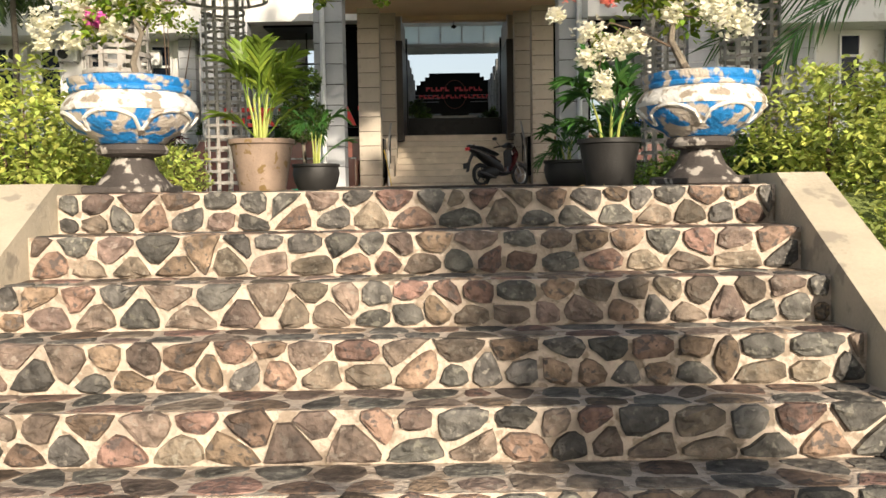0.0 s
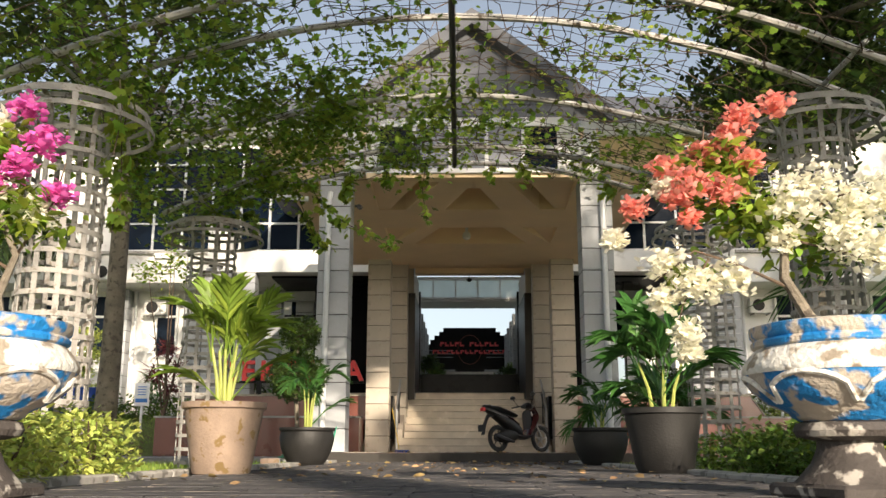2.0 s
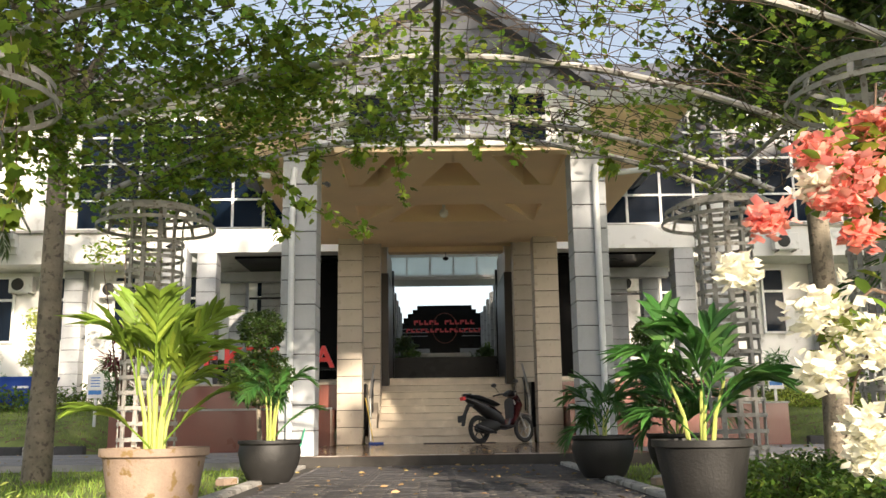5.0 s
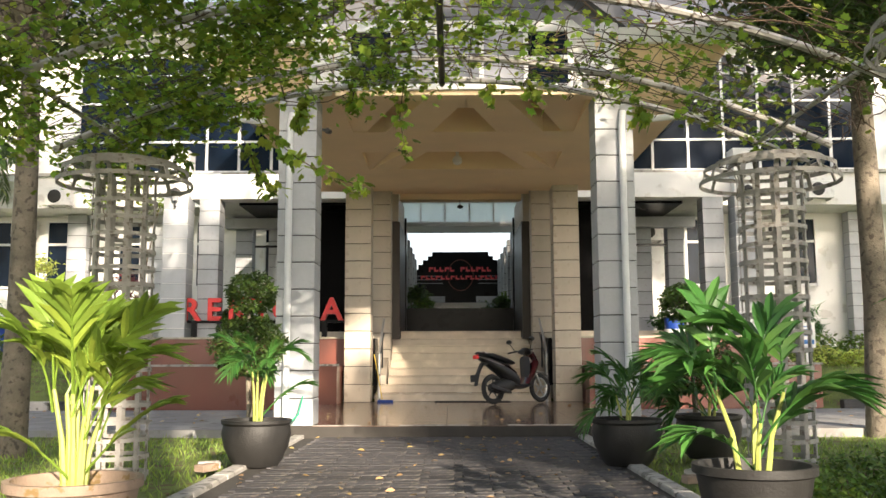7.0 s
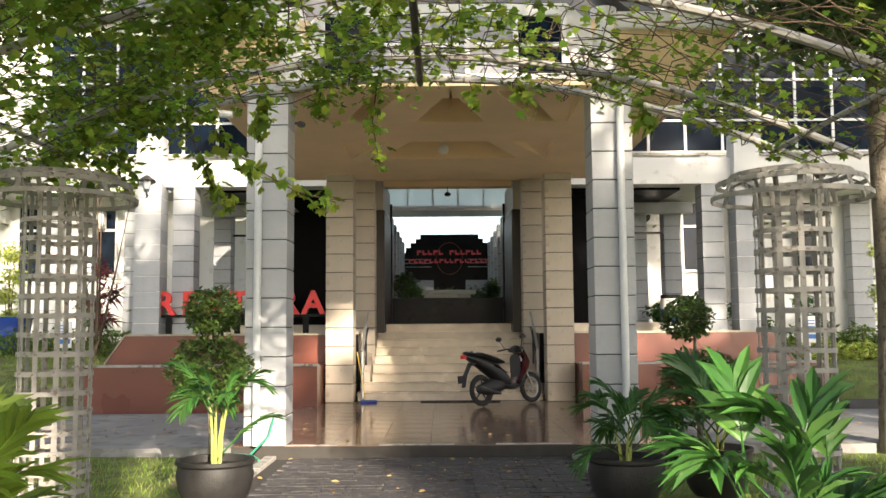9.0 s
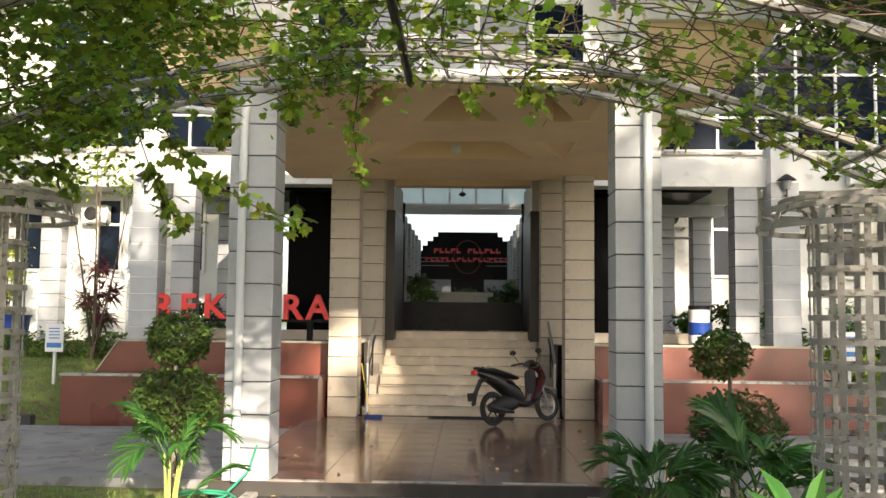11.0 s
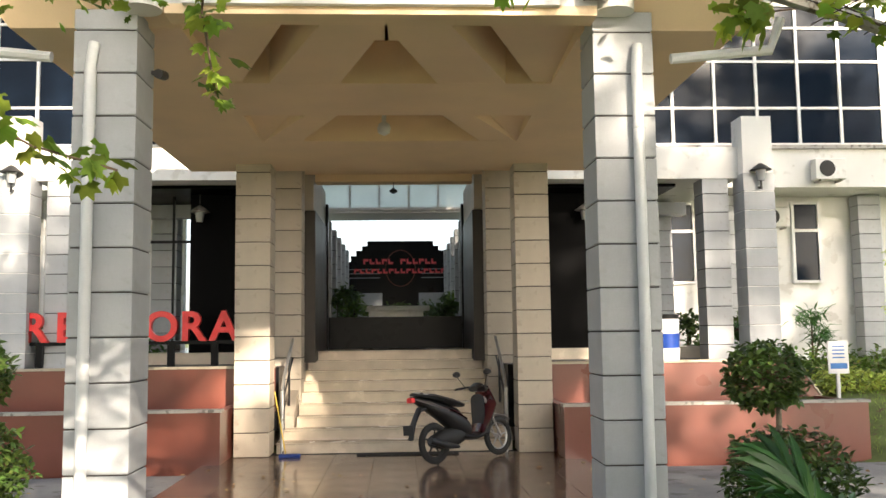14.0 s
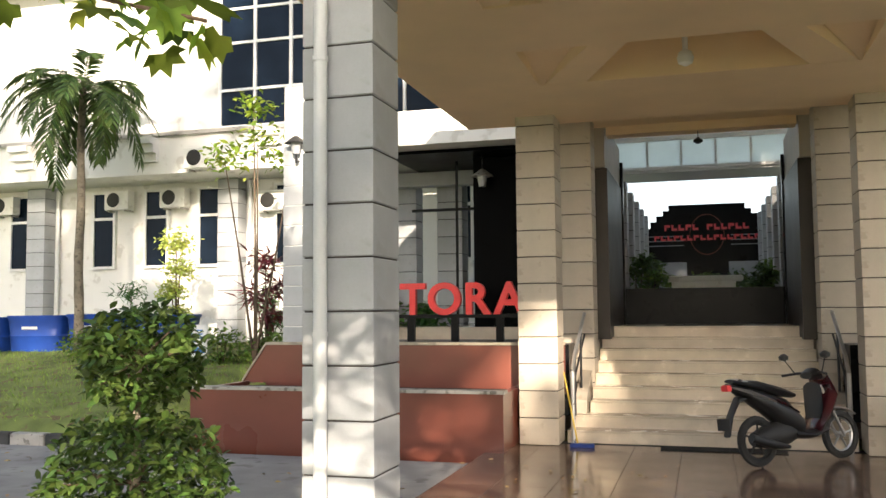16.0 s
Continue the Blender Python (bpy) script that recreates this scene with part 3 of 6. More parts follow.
# ---- main building ----
def facade(side):
    s = side
    def X(a, b):
        return (AXIS + a, AXIS + b) if s > 0 else (AXIS - b, AXIS - a)
    x0, x1 = X(6.3, 22)
    setting("wall_lower", Geo().box(*X(5.0, 22), 30.0, 30.3, 2.0, 6.72), M_WHITE, "white painted lower wall of the main building")
    setting("wall_band", Geo().box(*X(3.2, 22), 28.5, 30.3, 6.72, 7.62), M_WHITE, "white painted band between the storeys")
    setting("wall_upper", Geo().box(*X(2.6, 22), 28.62, 30.3, 7.62, 11.4), M_WHITE, "white upper storey wall")
    setting("sill", Geo().box(*X(3.2, 22), 28.38, 28.5, 7.60, 7.68), M_KERB, "grey ledge under the upper windows")
    setting("eave", Geo().box(*X(2.0, 22), 27.9, 30.5, 11.4, 11.7), M_WHITE, "white eave of the upper storey")
    setting("roof_slope", Geo().prism([(27.7, 11.7), (33.0, 14.5), (33.0, 14.3), (27.7, 11.5)], *X(2.0, 22), "x"), M_GABLE, "grey sloping main roof")
    # upper glazing
    spans = ((3.4, 11.3),) if s > 0 else ((3.4, 10.6),)
    for a, b in spans:
        a0, b0 = X(a, b)
        w = thing("upper_window", "dark glazed upper storey window with a white grid frame", "window", ((a0 + b0) / 2, 28.56, 7.72), "upper windows")
        half = (b0 - a0) / 2
        cols = max(2, round((b0 - a0) / 0.95))
        zs = (0.0, 0.85, 1.95, 2.75, 3.3)
        step = 2 * half / cols
        for k in range(cols + 1):
            part("mullion", Geo().box(-half + k * step - 0.035, -half + k * step + 0.035, -0.05, 0.02, 0, 3.3), M_FRAME, w)
        for z in zs:
            part("transom", Geo().box(-half, half, -0.045, 0.018, z - 0.03, z + 0.03), M_FRAME, w)
        for k in range(cols):
            for j in range(4):
                p = part("pane", Geo().box(-half + k * step + 0.035, -half + (k + 1) * step - 0.035, 0.0, 0.014, zs[j] + 0.03, zs[j + 1] - 0.03), M_GLASS, w)
    for a in (9.2, 12.45, 15.9) if s < 0 else ():
        xa, xb = X(a - 0.28, a + 0.28)
        setting("corbel", Geo().prism([(28.5, 7.55), (28.12, 7.55), (28.12, 7.4), (28.24, 7.4), (28.24, 7.2), (28.38, 7.2), (28.38, 7.0), (28.5, 7.0)], xa, xb, "x"), M_WHITE, "white stepped corbel on the band between the storeys")
    # lower windows
    spots = (4.6, 6.9, 10.0, 13.0, 15.6) if s > 0 else (5.3, 7.3, 9.55, 11.65, 13.18, 14.73, 17.3)
    for a in spots:
        a0 = AXIS + s * a
        w = thing("lower_window", "narrow white framed window with dark glass in the lower wall", "window", (a0, 29.95, 4.6), "lower windows")
        part("frame", Geo().box(-0.36, -0.29, -0.05, 0.05, 0, 2.0).box(0.29, 0.36, -0.05, 0.05, 0, 2.0).box(-0.29, 0.29, -0.05, 0.05, 0, 0.07).box(-0.29, 0.29, -0.05, 0.05, 1.25, 1.32).box(-0.29, 0.29, -0.05, 0.05, 1.93, 2.0), M_FRAME, w)
        part("pane", Geo().box(-0.29, 0.29, 0.0, 0.02, 0.07, 1.25), M_GLASS, w)
        part("pane", Geo().box(-0.29, 0.29, 0.0, 0.02, 1.32, 1.93), M_GLASS, w)
    for a in ((8.2, 11.4, 14.4) if s > 0 else (8.6, 10.95, 16.5)):
        a0 = AXIS + s * a
        column(a0, 29.75, 2.6, 6.7, 0.55, 0.42, M_CLAD, "white clad pier against the lower wall", 0.35, "wall piers")
        smooth(setting("drainpipe", Geo().tube([(a0 + 0.42, 29.86, 6.7), (a0 + 0.42, 29.86, 2.7)], 0.05, 8), M_PIPE, "grey drainpipe down the lower wall"))
    # side porch
    setting("ceiling_porch", Geo().box(*X(2.5, 6.1), 24.0, 28.5, 6.14, 6.7), M_WHITE, "white painted porch roof slab beside the portico")
    # porch glass walls, painted near-black for the shadowed depth behind them
    setting("wall_dark", Geo().box(*X(1.75, 3.74), 25.2, 25.3, 2.98, 6.1), M_DARK, "glass wall inside the side porch, near-black for the shaded interior")
    setting("wall_dark", Geo().box(*X(3.64, 3.74), 25.3, 30, 2.98, 6.1), M_DARK, "glass wall inside the side porch, near-black for the shaded interior")
    # added sheet: underside shade of the white slab as a near-black layer
    setting("ceiling_porch_panel", Geo().box(*X(2.5, 5.1), 24.5, 28.4, 6.08, 6.136), M_DARK, "near-black sheet standing in for the shade under the side porch roof")
    setting("beam_porch", Geo().box(*X(3.75, 5.9), 26.4, 26.7, 5.82, 6.076), M_CLAD, "grey beam under the side porch")
    part("post", Geo().box(*X(4.06, 4.1), 25.34, 25.38, 2.98, 6.07), M_BLACK, setting("door_frame", Geo().box(*X(3.76, 4.9), 25.34, 25.38, 5.2, 5.25), M_BLACK, "thin black steel frame in the side porch"))
    column(AXIS + s * 4.62, 27.0, 2.9, 6.08, 0.5, 0.42, M_CLAD, "grey clad column deep in the side porch", 0.33, "porch columns")


facade(1)
facade(-1)

# passage between the wings
for s in (-1, 1):
    x = AXIS + s * 1.42
    setting("wall_passage", Geo().box(min(x, x + s * 0.3), max(x, x + s * 0.3), 24.4, 27.0, 5.68, 6.4), M_CLADWARM, "beige upper wall of the passage")
    setting("door_leaf", Geo().box(min(x - s * 0.03, x + s * 0.3), max(x - s * 0.03, x + s * 0.3), 24.45, 26.9, 3.0, 5.67), M_PANEL, "dark brown door leaf folded open in the passage")
    xe = x - s * 0.06
    setting("door_frame", Geo().box(min(x - s * 0.01, xe), max(x - s * 0.01, xe), 26.9, 27.04, UPPER, 6.14), M_BLACK, "thin black frame at the end of the passage")
    for k in range(5):
        column(AXIS + s * (1.62 + 0.0 * k), 28.6 + k * 1.7, UPPER, 6.0, 0.4, 0.4, M_CLAD, "grey clad column along the inner court", 0.33, "court columns")
setting("wall_lintel", Geo().box(-1.03, 1.75, 24.36, 24.7, 6.17, 6.6), M_TAN, "tan lintel over the passage")
setting("ceiling_passage", Geo().box(-1.85, 2.6, 22.7, 24.4, 6.3, 6.56), M_TAN, "tan ceiling of the passage")
bridge = thing("glazed_bridge", "white framed translucent glazed bridge above the inner court", "bridge", (AXIS, 30.4, 6.5))
part("frame", Geo().box(-4, 4, -0.03, 0.05, 0, 0.07).box(-4, 4, -0.05, 0.05, 0.64, 0.74).box(-4, 4, 0.05, 1.5, -0.05, 0.0), M_FRAME, bridge)
part("leg", Geo().box(-3.6, -3.4, 0.3, 0.5, UPPER - 6.5, -0.05), M_WHITE, bridge)
part("leg", Geo().box(3.4, 3.6, 0.3, 0.5, UPPER - 6.5, -0.05), M_WHITE, bridge)
for k in range(11):
    part("pane", Geo().box(-3.97 + k * 0.72, -3.29 + k * 0.72, 0, 0.02, 0.07, 0.64), M_POLY, bridge)
    part("mullion", Geo().box(-3.29 + k * 0.72, -3.25 + k * 0.72, -0.03, 0.03, 0.07, 0.64), M_FRAME, bridge)
setting("wall_pond", Geo().box(-1.6, 2.4, 27.2, 27.5, UPPER, 3.84), M_BLACK, "low polished black stone wall across the passage")
signwall = thing("sign_wall", "dark stepped sign wall with two lines of red lettering too blurred to read", "wall", (AXIS + 0.12, 35.8, UPPER))
part("panel", Geo().box(-1.7, 1.7, 0, 0.3, 0, 2.5).box(-1.5, 1.5, 0.002, 0.3, 2.5, 2.68).box(-1.34, 1.34, 0.002, 0.3, 2.68, 2.84).box(-1.16, 1.16, 0.002, 0.3, 2.84, 2.98).box(-1.0, 1.0, 0.002, 0.3, 2.98, 3.13), M_BLACK, signwall)
for k in range(3):
    for side in (-1, 1):
        part("slat", Geo().box(min(side * 0.62, side * 1.72), max(side * 0.62, side * 1.72), -0.04, -0.012, 2.0 + k * 0.13, 2.02 + k * 0.13), M_CLAD, signwall, "pale horizontal slat")
part("poster", Geo().box(-1.3, -0.55, -0.03, -0.004, 0.7, 1.55), M_CLAD, signwall, "pale panel of blurred print")
part("poster", Geo().box(0.55, 1.3, -0.03, -0.004, 0.7, 1.55), M_CLAD, signwall, "pale panel of blurred print")
for row, (z, w, h) in enumerate(((2.42, 1.12, 0.16), (2.14, 1.4, 0.14))):
    n = 12 + row * 4
    for k in range(n):
        u = -w + k * 2 * w / n
        if row == 0 and k == 5:
            continue
        part("letter_bar", Geo().box(u, u + 0.3 * 2 * w / n, -0.09, -0.045, z, z + h).box(u + 0.3 * 2 * w / n, u + 0.82 * 2 * w / n, -0.09, -0.045, z + (0.0 if k % 3 else h * 0.55), z + (h * 0.4 if k % 3 else h)), M_SIGNRED, signwall)
ring = Geo()
ring.tube([(0.45 * math.cos(a), -0.02, 2.3 + 0.55 * math.sin(a)) for a in np.linspace(0, 6.2832, 25)], 0.016, 6)
part("emblem_ring", ring, M_GRANITE, signwall)
bench = thing("court_bench", "white stone bench in the inner court", "bench", (AXIS, 30.2, UPPER))
part("seat", Geo().box(-0.8, 0.8, -0.2, 0.2, 0.85, 0.97, 0.02), M_WHITE, bench)
part("base", Geo().box(-0.65, 0.65, -0.15, 0.15, 0, 0.85), M_WHITE, bench)

# ---- granite planters ----
for nm, (a, b), (c, d) in (("w", (-6.45, -2.05), (-6.05, -1.5)), ("e", (2.75, 7.15), (2.3, 6.75))):
    setting("planter_front", Geo().box(a, b, 21.35, 21.5, 1.55, 2.42), M_GRANITE, "polished red granite planter wall")
    setting("planter_rim", Geo().box(a - 0.02, b + 0.02, 21.32, 21.53, 2.42, 2.46), M_KERB, "pale worn rim of the granite planter")
    setting("planter_soil", Geo().box(a + 0.02, b - 0.02, 21.5, 22.8, 1.6, 2.36), M_SOIL, "dark soil in the granite planter")
    for e0 in (a, b - 0.12):
        setting("planter_end", Geo().box(e0, e0 + 0.12, 21.5, 22.8, 1.55, 2.42), M_GRANITE, "red granite planter end")
    so, si = (a, c) if nm == "w" else (b, d)
    setting("planter_slope", Geo().prism([(so, 2.4), (si, 2.97), (si, 2.4)], 22.8, 22.93), M_GRANITE, "sloping end of the upper granite planter tier")
    setting("planter_coping", Geo().prism([(so, 2.4), (so, 2.44), (si, 3.01), (d if nm == "w" else c, 3.01), (d if nm == "w" else c, 2.972), (si, 2.972)], 22.77, 22.96), M_CHEEK, "worn cement coping on the upper granite tier")
    setting("planter_upper", Geo().box(c, d, 22.8, 22.93, 2.3, 2.97), M_GRANITE, "upper tier of the polished red granite planter")

# letters
rail = thing("letter_stand", "dark steel stand carrying the red letters", "stand", (-4.0, 23.95, 2.97))
part("bar", Geo().box(-2.0, 2.4, -0.03, 0.03, 0.38, 0.44), M_BLACK, rail)
for k in range(6):
    part("post", Geo().box(-1.6 + k * 0.72, -1.48 + k * 0.72, -0.03, 0.03, 0, 0.38), M_BLACK, rail)
for k, ch in enumerate("REKTORAT"):
    cu = bpy.data.curves.new("letter", "FONT")
    cu.body, cu.size, cu.extrude, cu.offset, cu.align_x = ch, 0.68, 0.05, 0.018, "CENTER"
    ob = new("letter", cu)
    me = bpy.data.meshes.new_from_object(ob)
    bpy.data.objects.remove(ob)
    me.materials.append(M_RED)
    ob = new("letter", me)
    ob.location, ob.rotation_euler = (-5.62 + k * 0.52, 23.93, 3.42), (radians(90), 0, 0)
    tagged(ob, "raised red capital letter of the building sign " + ch, "sign letter", "building sign letters")

# ---- small helpers for plants ----
def frond(length, rise, droop, leaflets, leaf_len, leaf_w, v_angle, seed, tip_bare=0.0, start=0.2):
    """One arching palm frond in its own frame, growing along +x: a tapered stem with folded leaflets on both sides."""
    rng = np.random.default_rng(seed)
    g = Geo()
    def at(s):
        return Vector((length * s * math.cos(rise) * (1 - 0.12 * s * droop), 0, length * (s * math.sin(rise) - droop * s ** 2.4)))
    g.tube([at(k / 8) for k in range(9)], [0.011 * (1 - 0.75 * k / 8) for k in range(9)], 4, False)
    for k in range(leaflets):
        s = start + (1 - start) * (k + 0.5) / leaflets
        p, q = at(s), at(min(1, s + 0.05))
        d = (q - p).normalized() if (q - p).length > 1e-6 else Vector((1, 0, 0))
        size = leaf_len * (0.45 + 0.75 * math.sin(math.pi * min(1, (0.15 + 0.8 * (s - start) / (1 - start))))) * rng.uniform(0.85, 1.12)
        for side in (-1, 1):
            sweep = v_angle * (1 - 0.45 * s) + rng.normal(0, 0.07)
            w = Vector((d.x * math.cos(sweep), side * math.sin(sweep), d.z * math.cos(sweep) + rng.normal(0.05, 0.06))).normalized()
            across = (d - w * d.dot(w)).normalized() * leaf_w
            sag = Vector((0, 0, -1)) * size * rng.uniform(0.12, 0.35)
            fold = Vector((0, 0, leaf_w * 0.35))
            a, m1, m2, tip = p, p + w * size * 0.3 + sag * 0.12, p + w * size * 0.65 + sag * 0.45, p + w * size + sag
            g.add([a - across * 0.15, a + across * 0.15, m1 - across * 0.5 + fold, m1, m1 + across * 0.5 + fold,
                   m2 - across * 0.42 + fold, m2, m2 + across * 0.42 + fold, tip],
                  [(0, 3, 2), (0, 1, 3), (1, 4, 3), (2, 3, 6, 5), (3, 4, 7, 6), (5, 6, 8), (6, 7, 8)])
    return g


def pot(name, place, profile, material, label, plant):
    t = thing(name, label, "potted plant", place, "potted palms by the walkway")
    outer = [p for p in profile]
    inner = [(profile[-1][0] - 0.03, profile[-1][1]), (profile[-1][0] - 0.045, profile[-1][1] - 0.06)]
    smooth(part("pot", Geo().lathe(outer + inner, 40), material, t))
    smooth(part("soil", Geo().lathe([(0.02, profile[-1][1] - 0.07), (profile[-1][0] - 0.04, profile[-1][1] - 0.065)], 24), M_SOIL, t))
    plant(t, profile[-1][1] - 0.07)
    return t


def palm_plant(seed, canes, cane_h, lengths, rises, material, leaf_len, leaf_w, droop=0.45, leaflets=9, spread=0.07, per=4, low=4):
    """Bare yellow canes that rise close together, each with a fan of arching fronds at its top, and a few low fronds."""
    def build(t, z0):
        rng = np.random.default_rng(seed)
        shapes, count = [], 0
        for k in range(3):
            shapes.append(part("frond", frond(1.0, 1.0 - 0.1 * k, droop * (0.7 + 0.3 * k), leaflets, leaf_len, leaf_w, 0.75, seed * 10 + k, start=0.3), material, t).data)
        first = [o for o in t.children if o.name.startswith("frond")]
        def put(place, length, rise, a):
            nonlocal count
            o = first[count] if count < 3 else share("frond", shapes[count % 3], t)
            count += 1
            o.location, o.scale, o.rotation_euler = place, (length, length, length), (rng.normal(0, 0.12), -rise, a)
        for k in range(canes):
            a = 2.4 * k + rng.uniform(-0.3, 0.3)
            r, h = spread * rng.uniform(0.4, 1), cane_h * rng.uniform(0.65, 1.1)
            top = (r * 2.6 * math.cos(a), r * 2.6 * math.sin(a), z0 + h)
            smooth(part("cane", Geo().tube([(r * math.cos(a), r * math.sin(a), z0 - 0.02), (r * 1.5 * math.cos(a), r * 1.5 * math.sin(a), z0 + h * 0.5), top], [0.017, 0.013, 0.009], 6), M_CANE, t, "bare yellow green cane"))
            for j in range(per):
                put(tuple(Vector(top) - Vector((0, 0, 0.05 * j))), rng.uniform(*lengths), rng.uniform(*rises), a + rng.uniform(-1.6, 1.6) + 3.1 * (j % 2))
        for j in range(low):
            put((0, 0, z0 + 0.04), rng.uniform(*lengths) * 1.15, rng.uniform(rises[0] - 0.15, rises[0] + 0.1), 6.28 * j / low + 0.4)
    return build


M_CANE = mat("palm_cane", (0.36, 0.4, 0.1), 0.5, 0.25, 6, 0.1, 60)
TALL = [(0.19, 0), (0.2, 0.02), (0.235, 0.22), (0.27, 0.43), (0.29, 0.44), (0.29, 0.48)]
BOWL = [(0.2, 0), (0.24, 0.05), (0.3, 0.18), (0.325, 0.3), (0.31, 0.38), (0.33, 0.4), (0.33, 0.43)]
WIDE = [(0.19, 0), (0.215, 0.05), (0.25, 0.25), (0.28, 0.42), (0.3, 0.43), (0.3, 0.47)]
pot("potted_palm", (-1.53, 8.15, LANDING), TALL, M_CLAY, "tall tapered brown clay pot with a bright green palm", palm_plant(3, 7, 0.46, (0.42, 0.64), (0.0, 0.7), M_PALMBRIGHT, 0.42, 0.075, 0.34, 6, 0.05, 3, 2))
pot("potted_palm", (-1.72, 12.75, LANDING), BOWL, M_DARKPOT, "rounded dark grey pot with a thin green palm", palm_plant(5, 4, 0.6, (0.5, 0.85), (-0.1, 0.5), M_PALM, 0.27, 0.036, 0.5, 11, 0.04, 3, 1))
pot("potted_palm", (1.62, 8.7, LANDING), WIDE, M_DARKPOT, "dark grey pot with broad dark green palm fronds", palm_plant(7, 4, 0.42, (0.48, 0.74), (-0.1, 0.5), M_PALM, 0.42, 0.085, 0.4, 6, 0.07, 3, 2))
pot("potted_palm", (1.77, 12.75, LANDING), BOWL, M_DARKPOT, "rounded dark grey pot with a fan of dark green palm fronds", palm_plant(11, 4, 0.38, (0.5, 0.85), (-0.1, 0.45), M_PALM, 0.3, 0.042, 0.5, 12, 0.04, 4, 2))
pot("potted_palm", (2.7, 13.3, LANDING), BOWL, M_DARKPOT, "dark pot with a low dark green palm beside the drive", palm_plant(13, 4, 0.3, (0.6, 0.95), (-0.2, 0.35), M_PALM, 0.38, 0.06, 0.5, 9, 0.06, 3, 4))


# ---- urns with bougainvillea ----
def urn(place, label, seed, turn):
    t = thing("garden_urn", label, "urn", place, "garden urns at the stairs", turn)
    t.scale = (0.94, 0.94, 0.96)
    smooth(part("foot", Geo().box(-0.205, 0.205, -0.205, 0.205, 0, 0.05, 0.012).lathe([(0.2, 0.05), (0.18, 0.07), (0.135, 0.12), (0.112, 0.17), (0.11, 0.195), (0.14, 0.2), (0.178, 0.21), (0.188, 0.23), (0.178, 0.255), (0.15, 0.262), (0.14, 0.27)], 32), M_URNFOOT, t, "dark cement pedestal foot"))
    body = [(0.16, 0.262), (0.185, 0.275), (0.195, 0.29), (0.27, 0.325), (0.325, 0.375), (0.345, 0.43)]
    smooth(part("bowl", Geo().lathe(body, 48, caps=False), M_URN, t, "blue painted lower bowl, paint peeling"))
    smooth(part("shoulder", Geo().lathe([(0.347, 0.425), (0.353, 0.44), (0.345, 0.465), (0.318, 0.5), (0.295, 0.52)], 48, caps=False), M_URNWHITE, t, "white painted shoulder, paint peeling"))
    smooth(part("rim", Geo().lathe([(0.292, 0.515), (0.31, 0.525), (0.313, 0.54), (0.303, 0.55), (0.315, 0.565), (0.317, 0.595), (0.285, 0.603), (0.265, 0.54)], 48, caps=False), M_URN, t, "blue rim with worn paint"))
    part("soil", Geo().lathe([(0.02, 0.565), (0.262, 0.56)], 24), M_SOIL, t)
    for k in range(6):
        a0 = k * 1.0472
        pts = []
        for q in np.linspace(0, 1, 11):
            z = 0.325 + 0.095 * math.sin(math.pi * q) ** 0.45
            rad = float(np.interp(z, [p[1] for p in body], [p[0] for p in body])) + 0.003
            pts.append((rad * math.cos(a0 + q), rad * math.sin(a0 + q), z))
        smooth(part("garland", Geo().tube(pts, 0.011, 6), M_URNWHITE, t, "raised white swag"))
    return t


def bougainvillea(base, limbs, clusters, leafy, seed, label):
    """A twisting woody shrub: limbs as point lists, flower clusters as (x, y, z, radius, material)."""
    t = thing("bougainvillea", label, "flowering shrub", base, "bougainvilleas in the urns")
    B = Vector(base)
    shift = Vector((0.03, 0.15, -0.11)) if base[0] > 0 else Vector((0, 0, 0))
    for k, (pts, r) in enumerate(limbs):
        p = [Vector(q) - B + shift * (0.0 if k == 0 and i == 0 else 1.0) for i, q in enumerate(pts)]
        r = r if k == 0 else r * 0.6
        smooth(part("branch", Geo().tube(p, [r * (1 - 0.6 * i / (len(p) - 1)) for i in range(len(p))], 7), M_BARK if k == 0 else M_TWIG, t))
    rng = np.random.default_rng(seed)
    for x, y, z, r, m in clusters:
        n = int(90 + (1150 if m is M_PETALW else 650) * r)
        c = Vector((x, y, z)) - B + shift
        pts = blob(int(rng.integers(1000)), n, tuple(c), (r, r * 0.8, r * 0.8), 0.5, 0.3)
        scatter("blossom", BRACT, pts, rng.uniform(0.024, 0.038, n), int(rng.integers(1000)), m, t)
    for x, y, z, r, n in leafy:
        c = Vector((x, y, z)) - B + shift
        scatter("foliage", LEAF, blob(int(rng.integers(1000)), n, tuple(c), (r, r * 0.8, r * 0.8), 0.6, 0.3), rng.uniform(0.04, 0.075, n), int(rng.integers(1000)), M_VINE, t)
    return t


